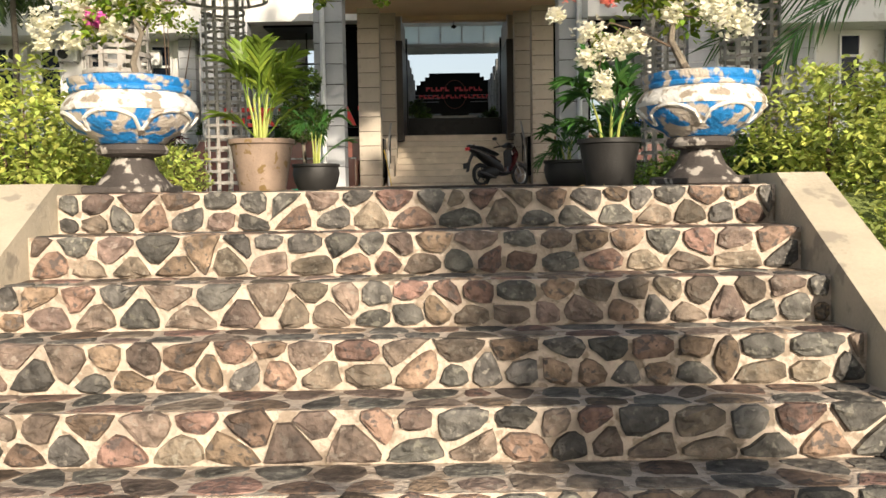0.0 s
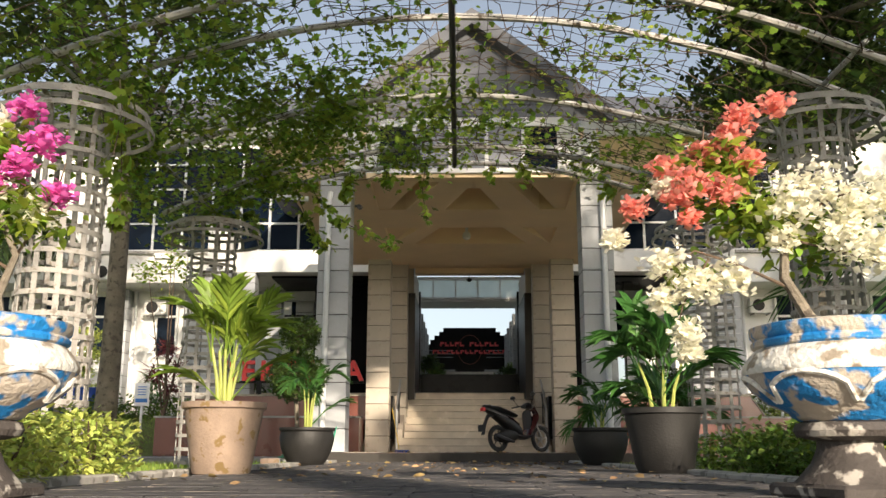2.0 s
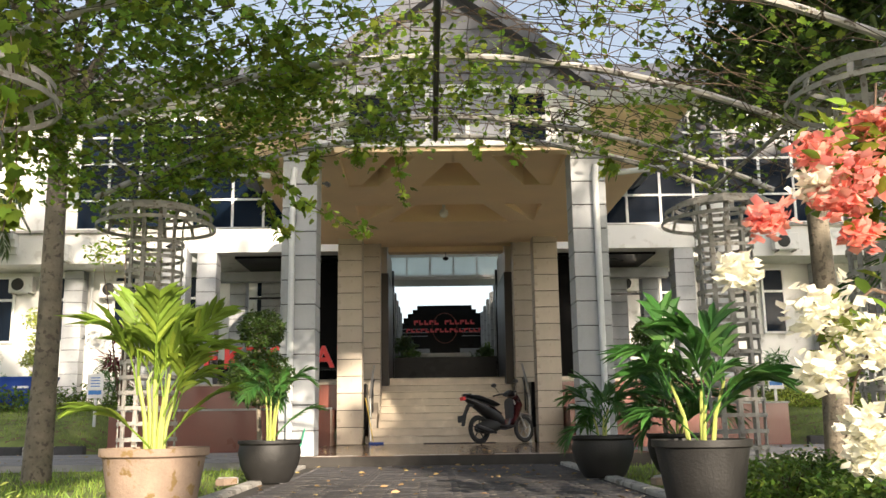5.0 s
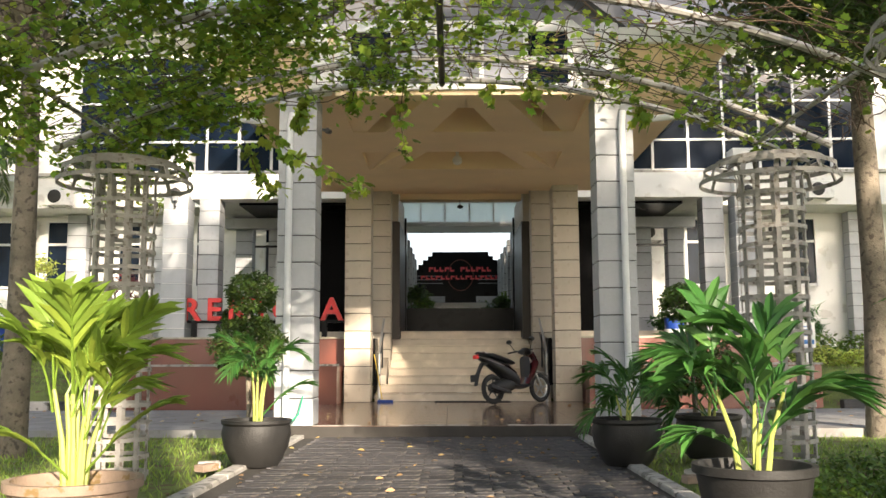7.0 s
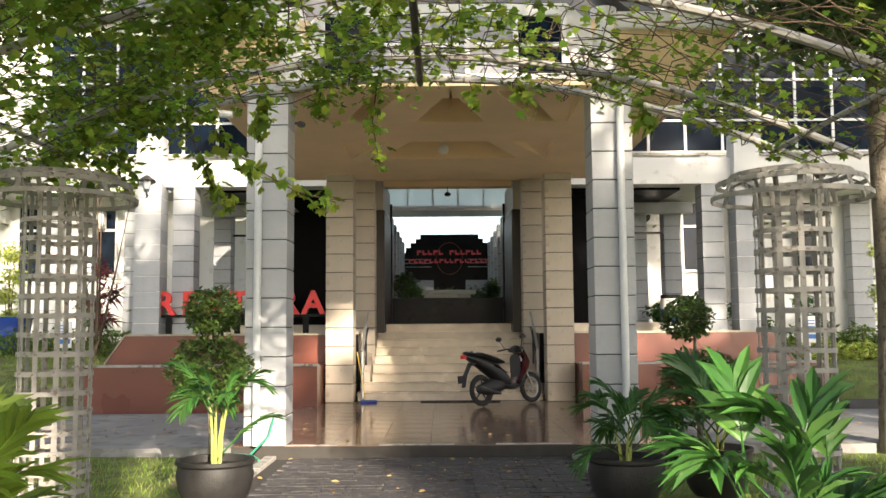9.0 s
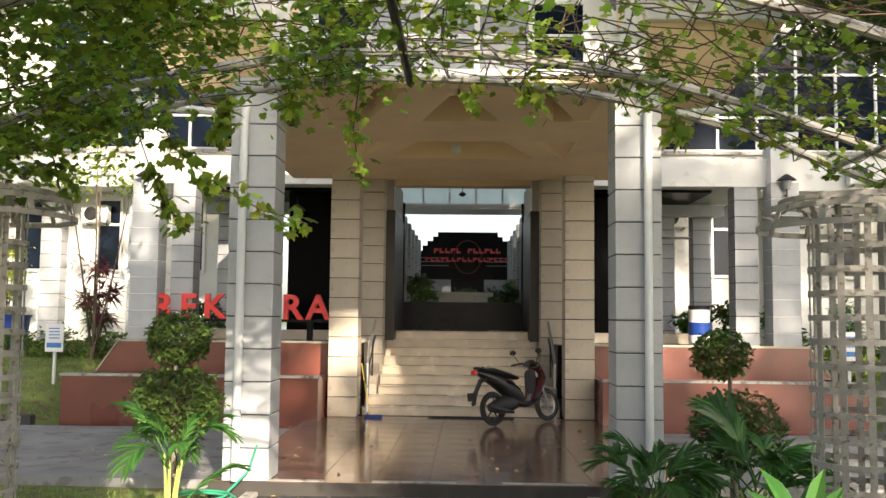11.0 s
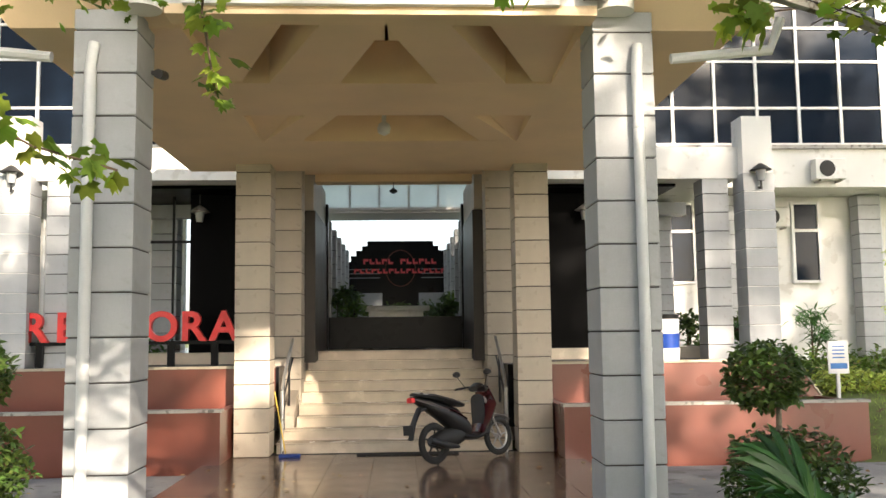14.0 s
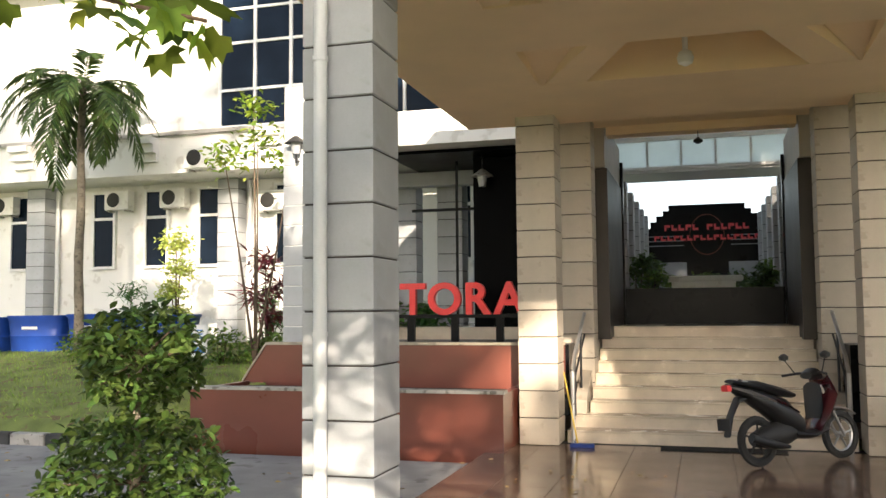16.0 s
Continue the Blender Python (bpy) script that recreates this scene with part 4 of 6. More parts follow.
UR, UL = (1.42, 4.98, LANDING), (-1.5, 4.8, LANDING - 0.004)
urn(UR, "blue and white painted cement urn with badly peeling paint", 1, 0.3)
urn(UL, "blue and white painted cement urn with a dark pedestal", 2, 0.0)
W, P, MG = M_PETALW, M_PETALP, M_PETALM
bougainvillea((1.42, 5.0, 2.13), [
    ([(1.42, 5.0, 2.1), (1.36, 5.0, 2.3), (1.28, 5.0, 2.45), (1.3, 5.02, 2.6), (1.38, 5.0, 2.75)], 0.028),
    ([(1.28, 5.0, 2.42), (1.1, 4.98, 2.5), (0.95, 4.98, 2.55), (0.82, 5.0, 2.45)], 0.012),
    ([(1.3, 5.0, 2.58), (1.15, 5.0, 2.72), (1.0, 5.02, 2.85), (1.02, 5.0, 3.05)], 0.012),
    ([(1.36, 5.0, 2.7), (1.55, 5.0, 2.78), (1.72, 5.0, 2.8)], 0.012),
    ([(1.0, 4.98, 2.52), (0.9, 5.0, 2.35), (0.86, 5.0, 2.2)], 0.008),
    ([(1.3, 5.0, 2.6), (1.5, 5.0, 2.55), (1.66, 5.0, 2.5)], 0.01)],
    [(0.86, 5.0, 2.88, 0.05, P), (0.95, 4.95, 2.82, 0.08, P), (1.02, 5.02, 2.95, 0.07, P), (1.12, 5.0, 3.0, 0.07, P), (1.16, 4.98, 3.08, 0.07, P), (1.05, 4.95, 2.78, 0.08, P),
     (0.9, 4.97, 2.75, 0.06, P), (1.18, 5.0, 2.9, 0.06, P), (0.95, 5.0, 2.68, 0.04, P),
     (1.3, 4.95, 2.72, 0.12, W), (1.42, 5.0, 2.8, 0.13, W), (1.55, 4.97, 2.72, 0.14, W), (1.68, 5.0, 2.78, 0.13, W), (1.5, 4.95, 2.6, 0.12, W), (1.65, 5.0, 2.55, 0.12, W), (1.28, 5.0, 2.6, 0.07, W),
     (0.84, 5.0, 2.5, 0.08, W), (0.95, 4.97, 2.42, 0.1, W), (1.08, 4.98, 2.44, 0.09, W), (0.82, 5.0, 2.36, 0.06, W), (0.9, 4.97, 2.24, 0.06, W), (0.66, 5.02, 2.6, 0.045, W), (0.74, 5.02, 2.72, 0.05, P), (1.3, 5.0, 3.14, 0.06, P), (0.92, 5.0, 2.17, 0.05, W), (0.86, 5.0, 2.8, 0.05, W)],
    [(1.05, 5.06, 2.86, 0.2, 420), (1.18, 5.04, 2.7, 0.16, 240), (1.4, 5.12, 2.62, 0.18, 130), (0.95, 5.06, 2.45, 0.12, 60), (1.58, 5.12, 2.7, 0.14, 80)], 21,
    "bougainvillea with coral and cream flowers growing in the peeling urn")
bougainvillea((-1.52, 5.0, 2.13), [
    ([(-1.52, 5.0, 2.1), (-1.55, 5.0, 2.25), (-1.5, 5.0, 2.4), (-1.6, 5.0, 2.6)], 0.022),
    ([(-1.52, 5.0, 2.35), (-1.7, 5.0, 2.45), (-1.95, 5.0, 2.5)], 0.012),
    ([(-1.55, 5.0, 2.5), (-1.75, 5.0, 2.65), (-1.9, 5.0, 2.75)], 0.01),
    ([(-1.5, 5.0, 2.4), (-1.38, 5.0, 2.6), (-1.35, 5.0, 2.75)], 0.01)],
    [(-2.0, 4.97, 2.45, 0.09, W), (-1.86, 5.0, 2.36, 0.07, W), (-1.8, 4.95, 2.52, 0.1, W), (-1.65, 4.97, 2.42, 0.08, W), (-2.02, 5.0, 2.35, 0.05, W), (-1.45, 5.0, 2.55, 0.08, W), (-1.6, 5.0, 2.62, 0.1, W),
     (-1.72, 4.95, 2.46, 0.05, MG), (-1.6, 4.95, 2.66, 0.05, MG), (-1.35, 4.97, 2.62, 0.06, MG), (-1.5, 4.95, 2.72, 0.07, MG), (-1.7, 4.97, 2.68, 0.08, W),
     (-1.78, 4.97, 2.82, 0.07, MG), (-1.62, 4.96, 2.9, 0.07, W), (-1.5, 4.97, 2.95, 0.06, MG), (-1.42, 4.97, 2.82, 0.08, MG), (-1.68, 4.95, 2.78, 0.06, MG)],
    [(-1.75, 5.02, 2.5, 0.2, 240), (-1.6, 5.03, 2.8, 0.16, 200), (-1.5, 5.02, 2.55, 0.17, 220)], 22, "bougainvillea with cream and magenta flowers growing in the blue urn")


# ---- hedges ----
def hedge(centres, seed, n, label, material, size=(0.032, 0.06)):
    t = thing("hedge", label, "hedge", centres[0][:3], "clipped hedges")
    rng = np.random.default_rng(seed)
    pts, core = [], Geo()
    for x, y, z, rx, ry, rz in centres:
        pts.append(blob(seed + abs(int(x * 7 + y)), n, (x - centres[0][0], y - centres[0][1], z - centres[0][2]), (rx, ry, rz), 0.28, 0.2))
        for k in range(5):
            a, q = rng.uniform(0, 6.28), rng.uniform(0.2, 0.75)
            core.tube([(x - centres[0][0] + 0.1 * math.cos(a), y - centres[0][1], z - centres[0][2] - rz), (x - centres[0][0] + rx * q * math.cos(a), y - centres[0][1] + ry * q * math.sin(a), z - centres[0][2] + rz * 0.6)], [0.014, 0.004], 4, False)
    pts = np.concatenate(pts)
    part("twig", core, M_TWIG, t, kind="stuff")
    scatter("foliage", LEAF, pts, rng.uniform(*size, len(pts)), seed, material, t)
    return t


hedge([(2.35, 5.5, 1.85, 0.55, 0.5, 0.4), (2.9, 5.3, 1.9, 0.6, 0.6, 0.42), (3.5, 5.3, 1.95, 0.6, 0.6, 0.42), (4.2, 5.4, 1.9, 0.6, 0.6, 0.42), (2.5, 4.7, 1.6, 0.5, 0.5, 0.38), (3.1, 4.5, 1.55, 0.5, 0.5, 0.4)], 31, 3000,
      "golden green leafy hedge beside the stone stairs", M_HEDGE)
hedge([(2.35, 4.1, 1.3, 0.42, 0.45, 0.36), (2.75, 3.7, 1.1, 0.5, 0.45, 0.42), (2.35, 3.4, 0.9, 0.36, 0.4, 0.35), (2.5, 2.8, 0.6, 0.45, 0.45, 0.4), (3.1, 3.2, 1.0, 0.5, 0.5, 0.4)], 32, 2600,
      "yellow green leafy hedge on the bank beside the stone stairs", M_HEDGE)
hedge([(-2.35, 5.3, 1.9, 0.4, 0.5, 0.42), (-2.9, 5.1, 1.85, 0.55, 0.55, 0.48), (-3.5, 5.1, 1.8, 0.5, 0.5, 0.45), (-4.1, 5.2, 1.8, 0.5, 0.5, 0.45), (-2.75, 4.4, 1.55, 0.4, 0.5, 0.45), (-2.6, 3.7, 1.1, 0.4, 0.5, 0.4)], 33, 2800,
      "golden green leafy hedge beside the stone stairs", M_HEDGE)
hedge([(-2.1, 6.0, 1.75, 0.4, 0.4, 0.28), (-2.0, 6.9, 1.72, 0.3, 0.5, 0.24), (-2.6, 6.6, 1.72, 0.4, 0.5, 0.25), (-3.2, 6.3, 1.7, 0.4, 0.5, 0.25)], 34, 1800, "low yellow green hedge at the foot of the trellis column", M_HEDGE)
hedge([(2.2, 6.6, 1.7, 0.35, 0.6, 0.25), (2.1, 7.5, 1.68, 0.3, 0.5, 0.22), (2.7, 7.0, 1.7, 0.4, 0.5, 0.24), (2.4, 9.6, 1.68, 0.4, 0.7, 0.2), (3.1, 10.6, 1.68, 0.4, 0.7, 0.2)], 35, 1800, "low dark green ground cover beside the walkway", M_HEDGEDARK)
for s in (-1, 1):
    x = AXIS + s * 9.6
    hedge([(x + dx, 25.6, 2.75, 0.6, 0.4, 0.4) for dx in (-2.2, -1.2, -0.2, 0.8, 1.8)], 41 + s, 550, "clipped hedge along the upper lawn", M_HEDGEDARK, (0.08, 0.13))
hedge([(8.3, 24.3, 2.55, 0.6, 0.4, 0.3), (9.2, 24.2, 2.5, 0.6, 0.4, 0.25), (10.2, 24.4, 2.5, 0.6, 0.4, 0.25)], 43, 600, "yellow low hedge behind the granite planter", M_HEDGE, (0.08, 0.12))


# ---- topiary ----
def topiary(x, y, balls, label, seed):
    t = thing("topiary", label, "shrub", (x, y, 1.5), "clipped ball shrubs")
    rng = np.random.default_rng(seed)
    smooth(part("trunk", Geo().tube([(0, 0, 0), (0.02, 0.01, 0.5), (-0.01, 0, 1.1), (0.0, 0, balls[-1][2] - 1.5)], [0.035, 0.03, 0.025, 0.015], 8), M_BARK, t))
    for bx, by, bz, r, n in balls:
        tw = Geo()
        for k in range(14):
            d = rng.normal(size=3)
            d /= np.linalg.norm(d)
            tw.tube([(bx, by, bz - 1.5), (bx + d[0] * r * 0.9, by + d[1] * r * 0.9, bz - 1.5 + d[2] * r * 0.75)], [0.008, 0.003], 4, False)
        part("twig", tw, M_TWIG, t, kind="stuff")
        scatter("foliage", LEAF, blob(seed + n, n, (bx, by, bz - 1.5), (r, r, r * 0.85), 0.2, 0.07), rng.uniform(0.035, 0.065, n), seed, M_TOPIARY, t)


topiary(-2.07, 13.9, [(0.0, 0, 2.7, 0.4, 3200), (0.02, 0, 3.26, 0.28, 1700)], "dark green shrub clipped into stacked balls", 51)
topiary(2.8, 14.2, [(0.05, 0, 2.5, 0.42, 2600), (-0.08, 0, 3.16, 0.26, 1500)], "dark green shrub clipped into two balls", 52)

# ---- pergola ----
pergola = thing("pergola", "arched steel pergola covered with vines over the walkway", "pergola", (0.05, 10.0, LANDING))
PZ = -LANDING
def arch_z(x, y=0.0):
    return 5.12 - 0.072 * x * x
for y in (7.84, 8.47, 10.1, 11.6, 12.2):
    smooth(part("arch", Geo().tube([(x, y - 10, arch_z(x) + PZ) for x in np.linspace(-3.3, 3.3, 25)], 0.03, 8), M_STEEL, pergola, "galvanised steel arch tube"))
part("ridge_bar", Geo().tube([(0.0, 7.84 - 10, 5.08 + PZ), (0.0, 12.2 - 10, 5.08 + PZ)], 0.028, 8), M_BIKEBLACK, pergola, "dark ridge bar")
for x in (-2.9, 2.9):
    part("side_bar", Geo().tube([(x, 7.7 - 10, arch_z(x) + PZ), (x, 12.3 - 10, arch_z(x) + PZ)], 0.02, 6), M_STEEL, pergola, "side rail")
net = Geo()
rngn = np.random.default_rng(5)
for x in np.arange(-3.1, 3.15, 0.24):
    net.tube([(x + 0.03 * math.sin(y * 3 + x * 5), y - 10, arch_z(x) - 0.02 + 0.03 * math.sin(y * 4 + x * 9) + PZ) for y in np.linspace(7.3, 12.3, 16)], 0.0035, 3, False)
for y in np.arange(7.3, 12.35, 0.22):
    net.tube([(x, y - 10 + 0.03 * math.sin(x * 4 + y), arch_z(x) - 0.02 + 0.03 * math.sin(x * 5 + y * 7) + PZ) for x in np.linspace(-3.2, 3.2, 18)], 0.0035, 3, False)
part("wire_net", net, M_WIRE, pergola, "sagging wire net", kind="stuff")


def trellis(x, y, top, label):
    t = thing("trellis_column", label, "trellis column", (x, y, LANDING - 0.03), "trellis columns of the pergola")
    R, H = 0.27, top - LANDING
    for k in range(11):
        a = 6.2832 * k / 11
        c, s = math.cos(a), math.sin(a)
        pts = [(R * q * c, R * q * s, z) for q, z in ((1, 0), (1, H - 0.14), (1.12, H - 0.05), (1.5, H), (1.95, H - 0.05), (2.1, H - 0.17))]
        rings = []
        for p, lean in zip(pts, (0, 0, 0.5, 1, 1, 0.5)):
            w = 0.02
            rings.append([(p[0] + w * -s, p[1] + w * c, p[2]), (p[0] - w * -s, p[1] - w * c, p[2]), (p[0] - w * -s - 0.008 * c, p[1] - w * c - 0.008 * s, p[2]), (p[0] + w * -s - 0.008 * c, p[1] + w * c - 0.008 * s, p[2])])
        part("upright", Geo().loft(rings), M_TRELLIS, t)
    def hoop(r, z, name, tall=0.018):
        n, g = 24, Geo()
        rings = [[((r + dr) * math.cos(6.2832 * j / n) + 0.002 * math.sin(z * 40), (r + dr) * math.sin(6.2832 * j / n), z + dz + 0.0025 * math.sin(j * 0.5 + z * 9)) for j in range(n)] for dr, dz in ((0, -tall), (0.008, -tall), (0.008, tall), (0, tall))]
        rings.append(rings[0])
        part(name, g.loft(rings, caps=False), M_TRELLIS, t)
    z = 0.06
    while z < H - 0.2:
        hoop(R + 0.002, z, "hoop")
        z += 0.146
    for r, z in ((R * 1.2, H - 0.03), (R * 1.62, H - 0.005), (R * 1.97, H - 0.06), (R * 2.12, H - 0.17)):
        hoop(r, z, "collar_hoop")
    return t


for x, y, top in ((-2.72, 8.0, 4.2), (2.95, 8.75, 4.42), (-2.76, 11.95, 4.3), (2.85, 11.7, 4.24)):
    trellis(x, y, top, "weathered round strap trellis column with a flared collar")

# vine over the net
rng = np.random.default_rng(77)
def vine_density(x, y):
    left = np.clip((1.1 - x) / 3.2, 0.16, 1.0)
    clump = 0.5 + 0.5 * np.sin(x * 2.1 + 1.0) * np.cos(y * 1.7 + x)
    small = 0.5 + 0.5 * np.sin(x * 6.3 + 2 * np.cos(y * 3.1)) * np.sin(y * 5.2 + 1.5 * np.sin(x * 2.3))
    open_sky = 1 - 0.75 * np.exp(-((x - 0.1) / 1.1) ** 2 - ((y - 8.2) / 1.1) ** 2)
    return left * (0.2 + 0.9 * clump) * small ** 1.3 * 3.2 * open_sky * (0.7 + 0.6 * np.clip((y - 8.5) / 2, 0, 1))
cand = np.stack([rng.uniform(-3.4, 3.3, 110000), rng.uniform(7.2, 12.35, 110000)], 1)
keep_it = rng.uniform(0, 1, len(cand)) < vine_density(cand[:, 0], cand[:, 1]) * 0.5
cand = cand[keep_it][:12500]
vz = arch_z(cand[:, 0]) + rng.normal(0.05, 0.08, len(cand))
vz -= rng.exponential(0.07, len(cand)) * np.clip(0.6 - cand[:, 0], 0, 1)
vine = thing("climbing_vine", "leafy climbing vine sprawling over the pergola net", "vine", (0, 10, LANDING))
lv = np.stack([cand[:, 0], cand[:, 1] - 10, vz - LANDING], 1)
scatter("foliage", VINELEAF, lv, rng.uniform(0.035, 0.075, len(lv)), 78, M_VINE, vine)
st = Geo()
for k in range(190):
    x0, y0, a = rng.uniform(-3.2, 3.2) if k < 150 else rng.uniform(0.6, 3.2), rng.uniform(7.3, 12.2), rng.uniform(0, 6.28)
    pts = []
    for i in range(9):
        pts.append((x0, y0 - 10, arch_z(x0) + rng.normal(0.02, 0.05) - LANDING))
        a += rng.normal(0, 0.45)
        x0, y0 = min(3.3, max(-3.3, x0 + 0.2 * math.cos(a))), min(12.35, max(7.2, y0 + 0.16 * math.sin(a)))
    st.tube(pts, 0.0045, 4, False)
part("stem", st, M_TWIG, vine, kind="stuff")


def strand(points, n, seed, size=(0.07, 0.11), r=0.07):
    t = thing("hanging_vine", "leafy vine strand hanging from the pergola", "vine", points[0], "hanging vine strands")
    b, rg = Vector(points[0]), np.random.default_rng(seed)
    P_ = [Vector(p) - b for p in points]
    part("stem", Geo().tube(P_, 0.005, 5, False), M_TWIG, t)
    cs = []
    for k in range(n):
        s = rg.uniform(0, 1) ** 0.9 * (len(P_) - 1.001)
        i = int(s)
        cs.append(tuple(P_[i].lerp(P_[i + 1], s - i) + Vector(rg.normal(0, r * 0.6, 3))))
    scatter("foliage", VINELEAF, cs, rg.uniform(*size, n), seed, M_VINE, t, tilt=(-0.7, 0.5))


strand([(-1.75, 12.12, 4.95), (-1.55, 12.12, 4.6), (-1.25, 12.09, 4.35), (-0.95, 12.07, 4.18), (-0.62, 12.05, 4.08)], 75, 61)
strand([(-1.9, 12.17, 4.9), (-1.75, 12.17, 4.5), (-1.62, 12.17, 4.2), (-1.45, 12.15, 4.05)], 60, 62)
strand([(-0.3, 12.17, 5.1), (-0.34, 12.17, 4.75), (-0.28, 12.17, 4.4)], 42, 63, (0.06, 0.1), 0.06)
strand([(-0.75, 12.17, 5.05), (-0.8, 12.17, 4.8)], 22, 64)
strand([(0.85, 12.17, 5.05), (0.92, 12.17, 4.88)], 22, 65)
strand([(1.85, 12.17, 4.9), (1.9, 12.17, 4.7)], 20, 66)
strand([(-1.2, 12.17, 5.0), (-1.25, 12.17, 4.7)], 40, 67)
strand([(-2.3, 8.0, 4.4), (-2.33, 7.95, 3.9), (-2.3, 7.95, 3.5), (-2.33, 7.9, 3.2)], 34, 68, (0.08, 0.13), 0.05)
strand([(-2.5, 12.27, 4.7), (-2.4, 12.27, 4.3)], 70, 69, (0.06, 0.1), 0.16)


strand([(-2.3, 7.75, 4.28), (-2.24, 7.7, 4.0), (-2.28, 7.7, 3.7)], 26, 70, (0.07, 0.12), 0.08)
strand([(-3.0, 12.2, 4.75), (-2.9, 12.1, 4.4), (-2.6, 12.0, 4.35)], 60, 71, (0.05, 0.09), 0.14)
strand([(0.45, 12.18, 5.1), (0.5, 12.18, 4.92)], 16, 72)


# ---- trees ----
def tree(place, height, r0, crown, n, size, label, seed, material=None, bare=0.0, lean=(0, 0)):
    t = thing("tree", label, "tree", place, "trees in the grounds")
    rg = np.random.default_rng(seed)
    top = Vector((lean[0], lean[1], height))
    smooth(part("trunk", Geo().tube([(0, 0, -0.1), (top.x * 0.2 + 0.03, top.y * 0.2, height * 0.3), (top.x * 0.6, top.y * 0.6 + 0.03, height * 0.7), tuple(top)], [r0 * 1.25, r0, r0 * 0.85, r0 * 0.6], 12), M_BARK, t))
    pts = []
    for k, (cx, cy, cz, rx, ry, rz) in enumerate(crown):
        part("limb", Geo().tube([tuple(top * 0.85), ((top.x + cx) / 2, (top.y + cy) / 2, (height + cz) / 2 + 0.2), (cx, cy, cz)], [r0 * 0.5, r0 * 0.3, r0 * 0.12], 7), M_BARK, t)
        pts.append(blob(seed * 13 + k, n, (cx, cy, cz), (rx, ry, rz), 0.45, 0.35))
    pts = np.concatenate(pts)
    scatter("crown", LEAF, pts, rg.uniform(*size, len(pts)), seed, material or M_TREE, t)
    return t


def crown_of(seed, centre, spread, k, r):
    rg = np.random.default_rng(seed)
    return [(centre[0] + rg.uniform(-1, 1) * spread[0], centre[1] + rg.uniform(-1, 1) * spread[1], centre[2] + rg.uniform(-1, 1) * spread[2], r * rg.uniform(0.7, 1.2), r * rg.uniform(0.7, 1.2), r * rg.uniform(0.5, 0.9)) for _ in range(k)]


tree((-4.75, 14.2, 1.5), 5.2, 0.14, crown_of(1, (-0.2, -0.5, 6.2), (1.6, 1.6, 1.3), 9, 0.95), 700, (0.09, 0.17), "slim grey barked tree with a green crown beside the pergola", 101)
tree((5.85, 16.3, 1.5), 6.0, 0.17, crown_of(2, (-0.4, -1.8, 5.3), (1.5, 1.6, 1.5), 13, 0.95), 750, (0.09, 0.17), "tall dark green tree behind the pergola", 102)
tree((-6.6, 8.2, 1.5), 4.6, 0.16, crown_of(3, (0.3, 0.6, 5.4), (1.9, 1.6, 1.2), 10, 1.0), 700, (0.09, 0.17), "dense dark green tree beside the pergola", 103)
tree((6.2, 9.0, 1.5), 4.6, 0.16, crown_of(4, (-1.7, 4.2, 7.1), (1.7, 2.2, 1.2), 20, 1.0), 1000, (0.09, 0.17), "dense dark green tree beside the pergola", 104)
# trees behind the visitor, which shade the front
for i, (x, y) in enumerate(((7, -14), (0, -17), (14, -11), (-7, -16), (21, -9), (-14, -13), (29, -12), (25, -14), (33, -14))):
    tree((x, y, 0), 14.0, 0.4, crown_of(20 + i, (0, 0, 19.0), (4.2, 2.6, 7.0), 20, 2.1), 240, (0.35, 0.6), "tall shade tree across the forecourt", 120 + i)
tree((12.4, -12.5, 0), 8.0, 0.3, crown_of(60, (0, 0, 11.5), (1.8, 1.5, 3.2), 14, 1.4), 300, (0.3, 0.5), "tall shade tree across the forecourt", 160)
for i, (x, y) in enumerate(((4, -13), (10, -12), (-2, -14), (16, -12))):
    tree((x, y, 0), 2.0, 0.15, crown_of(40 + i, (0, 0, 3.4), (2.2, 1.0, 1.6), 8, 1.3), 260, (0.2, 0.35), "bushy tree across the forecourt", 140 + i)

M_HOSE = mat("green_hose", (0.04, 0.35, 0.2), 0.4, 0.1, 5, 0, 30)

# ---- rails, mats and small things at the entrance ----
for s in (-1, 1):
    x = s * 1.68
    h = thing("handrail", "grey steel stair handrail with thin bars", "handrail", (AXIS, 22.4, FLOOR), "stair handrails")
    smooth(part("top_rail", Geo().tube([(x, -0.1, 0.95), (x, 0.1, 1.15), (x, 2.7, 2.45), (x, 3.0, 2.5), (x, 3.0, 1.5)], 0.025, 8), M_SILVER, h))
    part("mid_rail", Geo().tube([(x, 0.1, 0.85), (x, 2.7, 2.15)], 0.014, 6), M_BIKEBLACK, h)
    for k in range(5):
        y = 0.1 + k * 0.66
        part("post", Geo().tube([(x, y, max(0.0, 0.3 + y * 0.48)), (x, y, 1.15 + (y - 0.1) * 0.5)], 0.018, 6), M_BIKEBLACK, h)
    smooth(part("newel", Geo().tube([(x, -0.1, 0), (x, -0.1, 0.95)], 0.028, 8), M_SILVER, h))
m1 = thing("doormat", "black rubber doormat at the foot of the entrance stairs", "doormat", (0.55, 22.2, FLOOR), "doormats")
part("mat", Geo().box(-0.75, 0.75, -0.19, 0.12, 0, 0.014, 0.003), M_MAT, m1)
m2 = thing("doormat", "black rubber doormat at the top of the entrance stairs", "doormat", (0.35, 25.6, UPPER), "doormats")
part("mat", Geo().box(-0.6, 0.6, -0.2, 0.2, 0, 0.014, 0.003), M_MAT, m2)
br = thing("broom", "broom with a yellow stick and blue bristles leaning on a column", "broom", (-1.28, 22.05, FLOOR))
part("stick", Geo().tube([(0.05, 0, 0.03), (-0.12, 0.02, 0.95)], 0.011, 6), M_YELLOW, br)
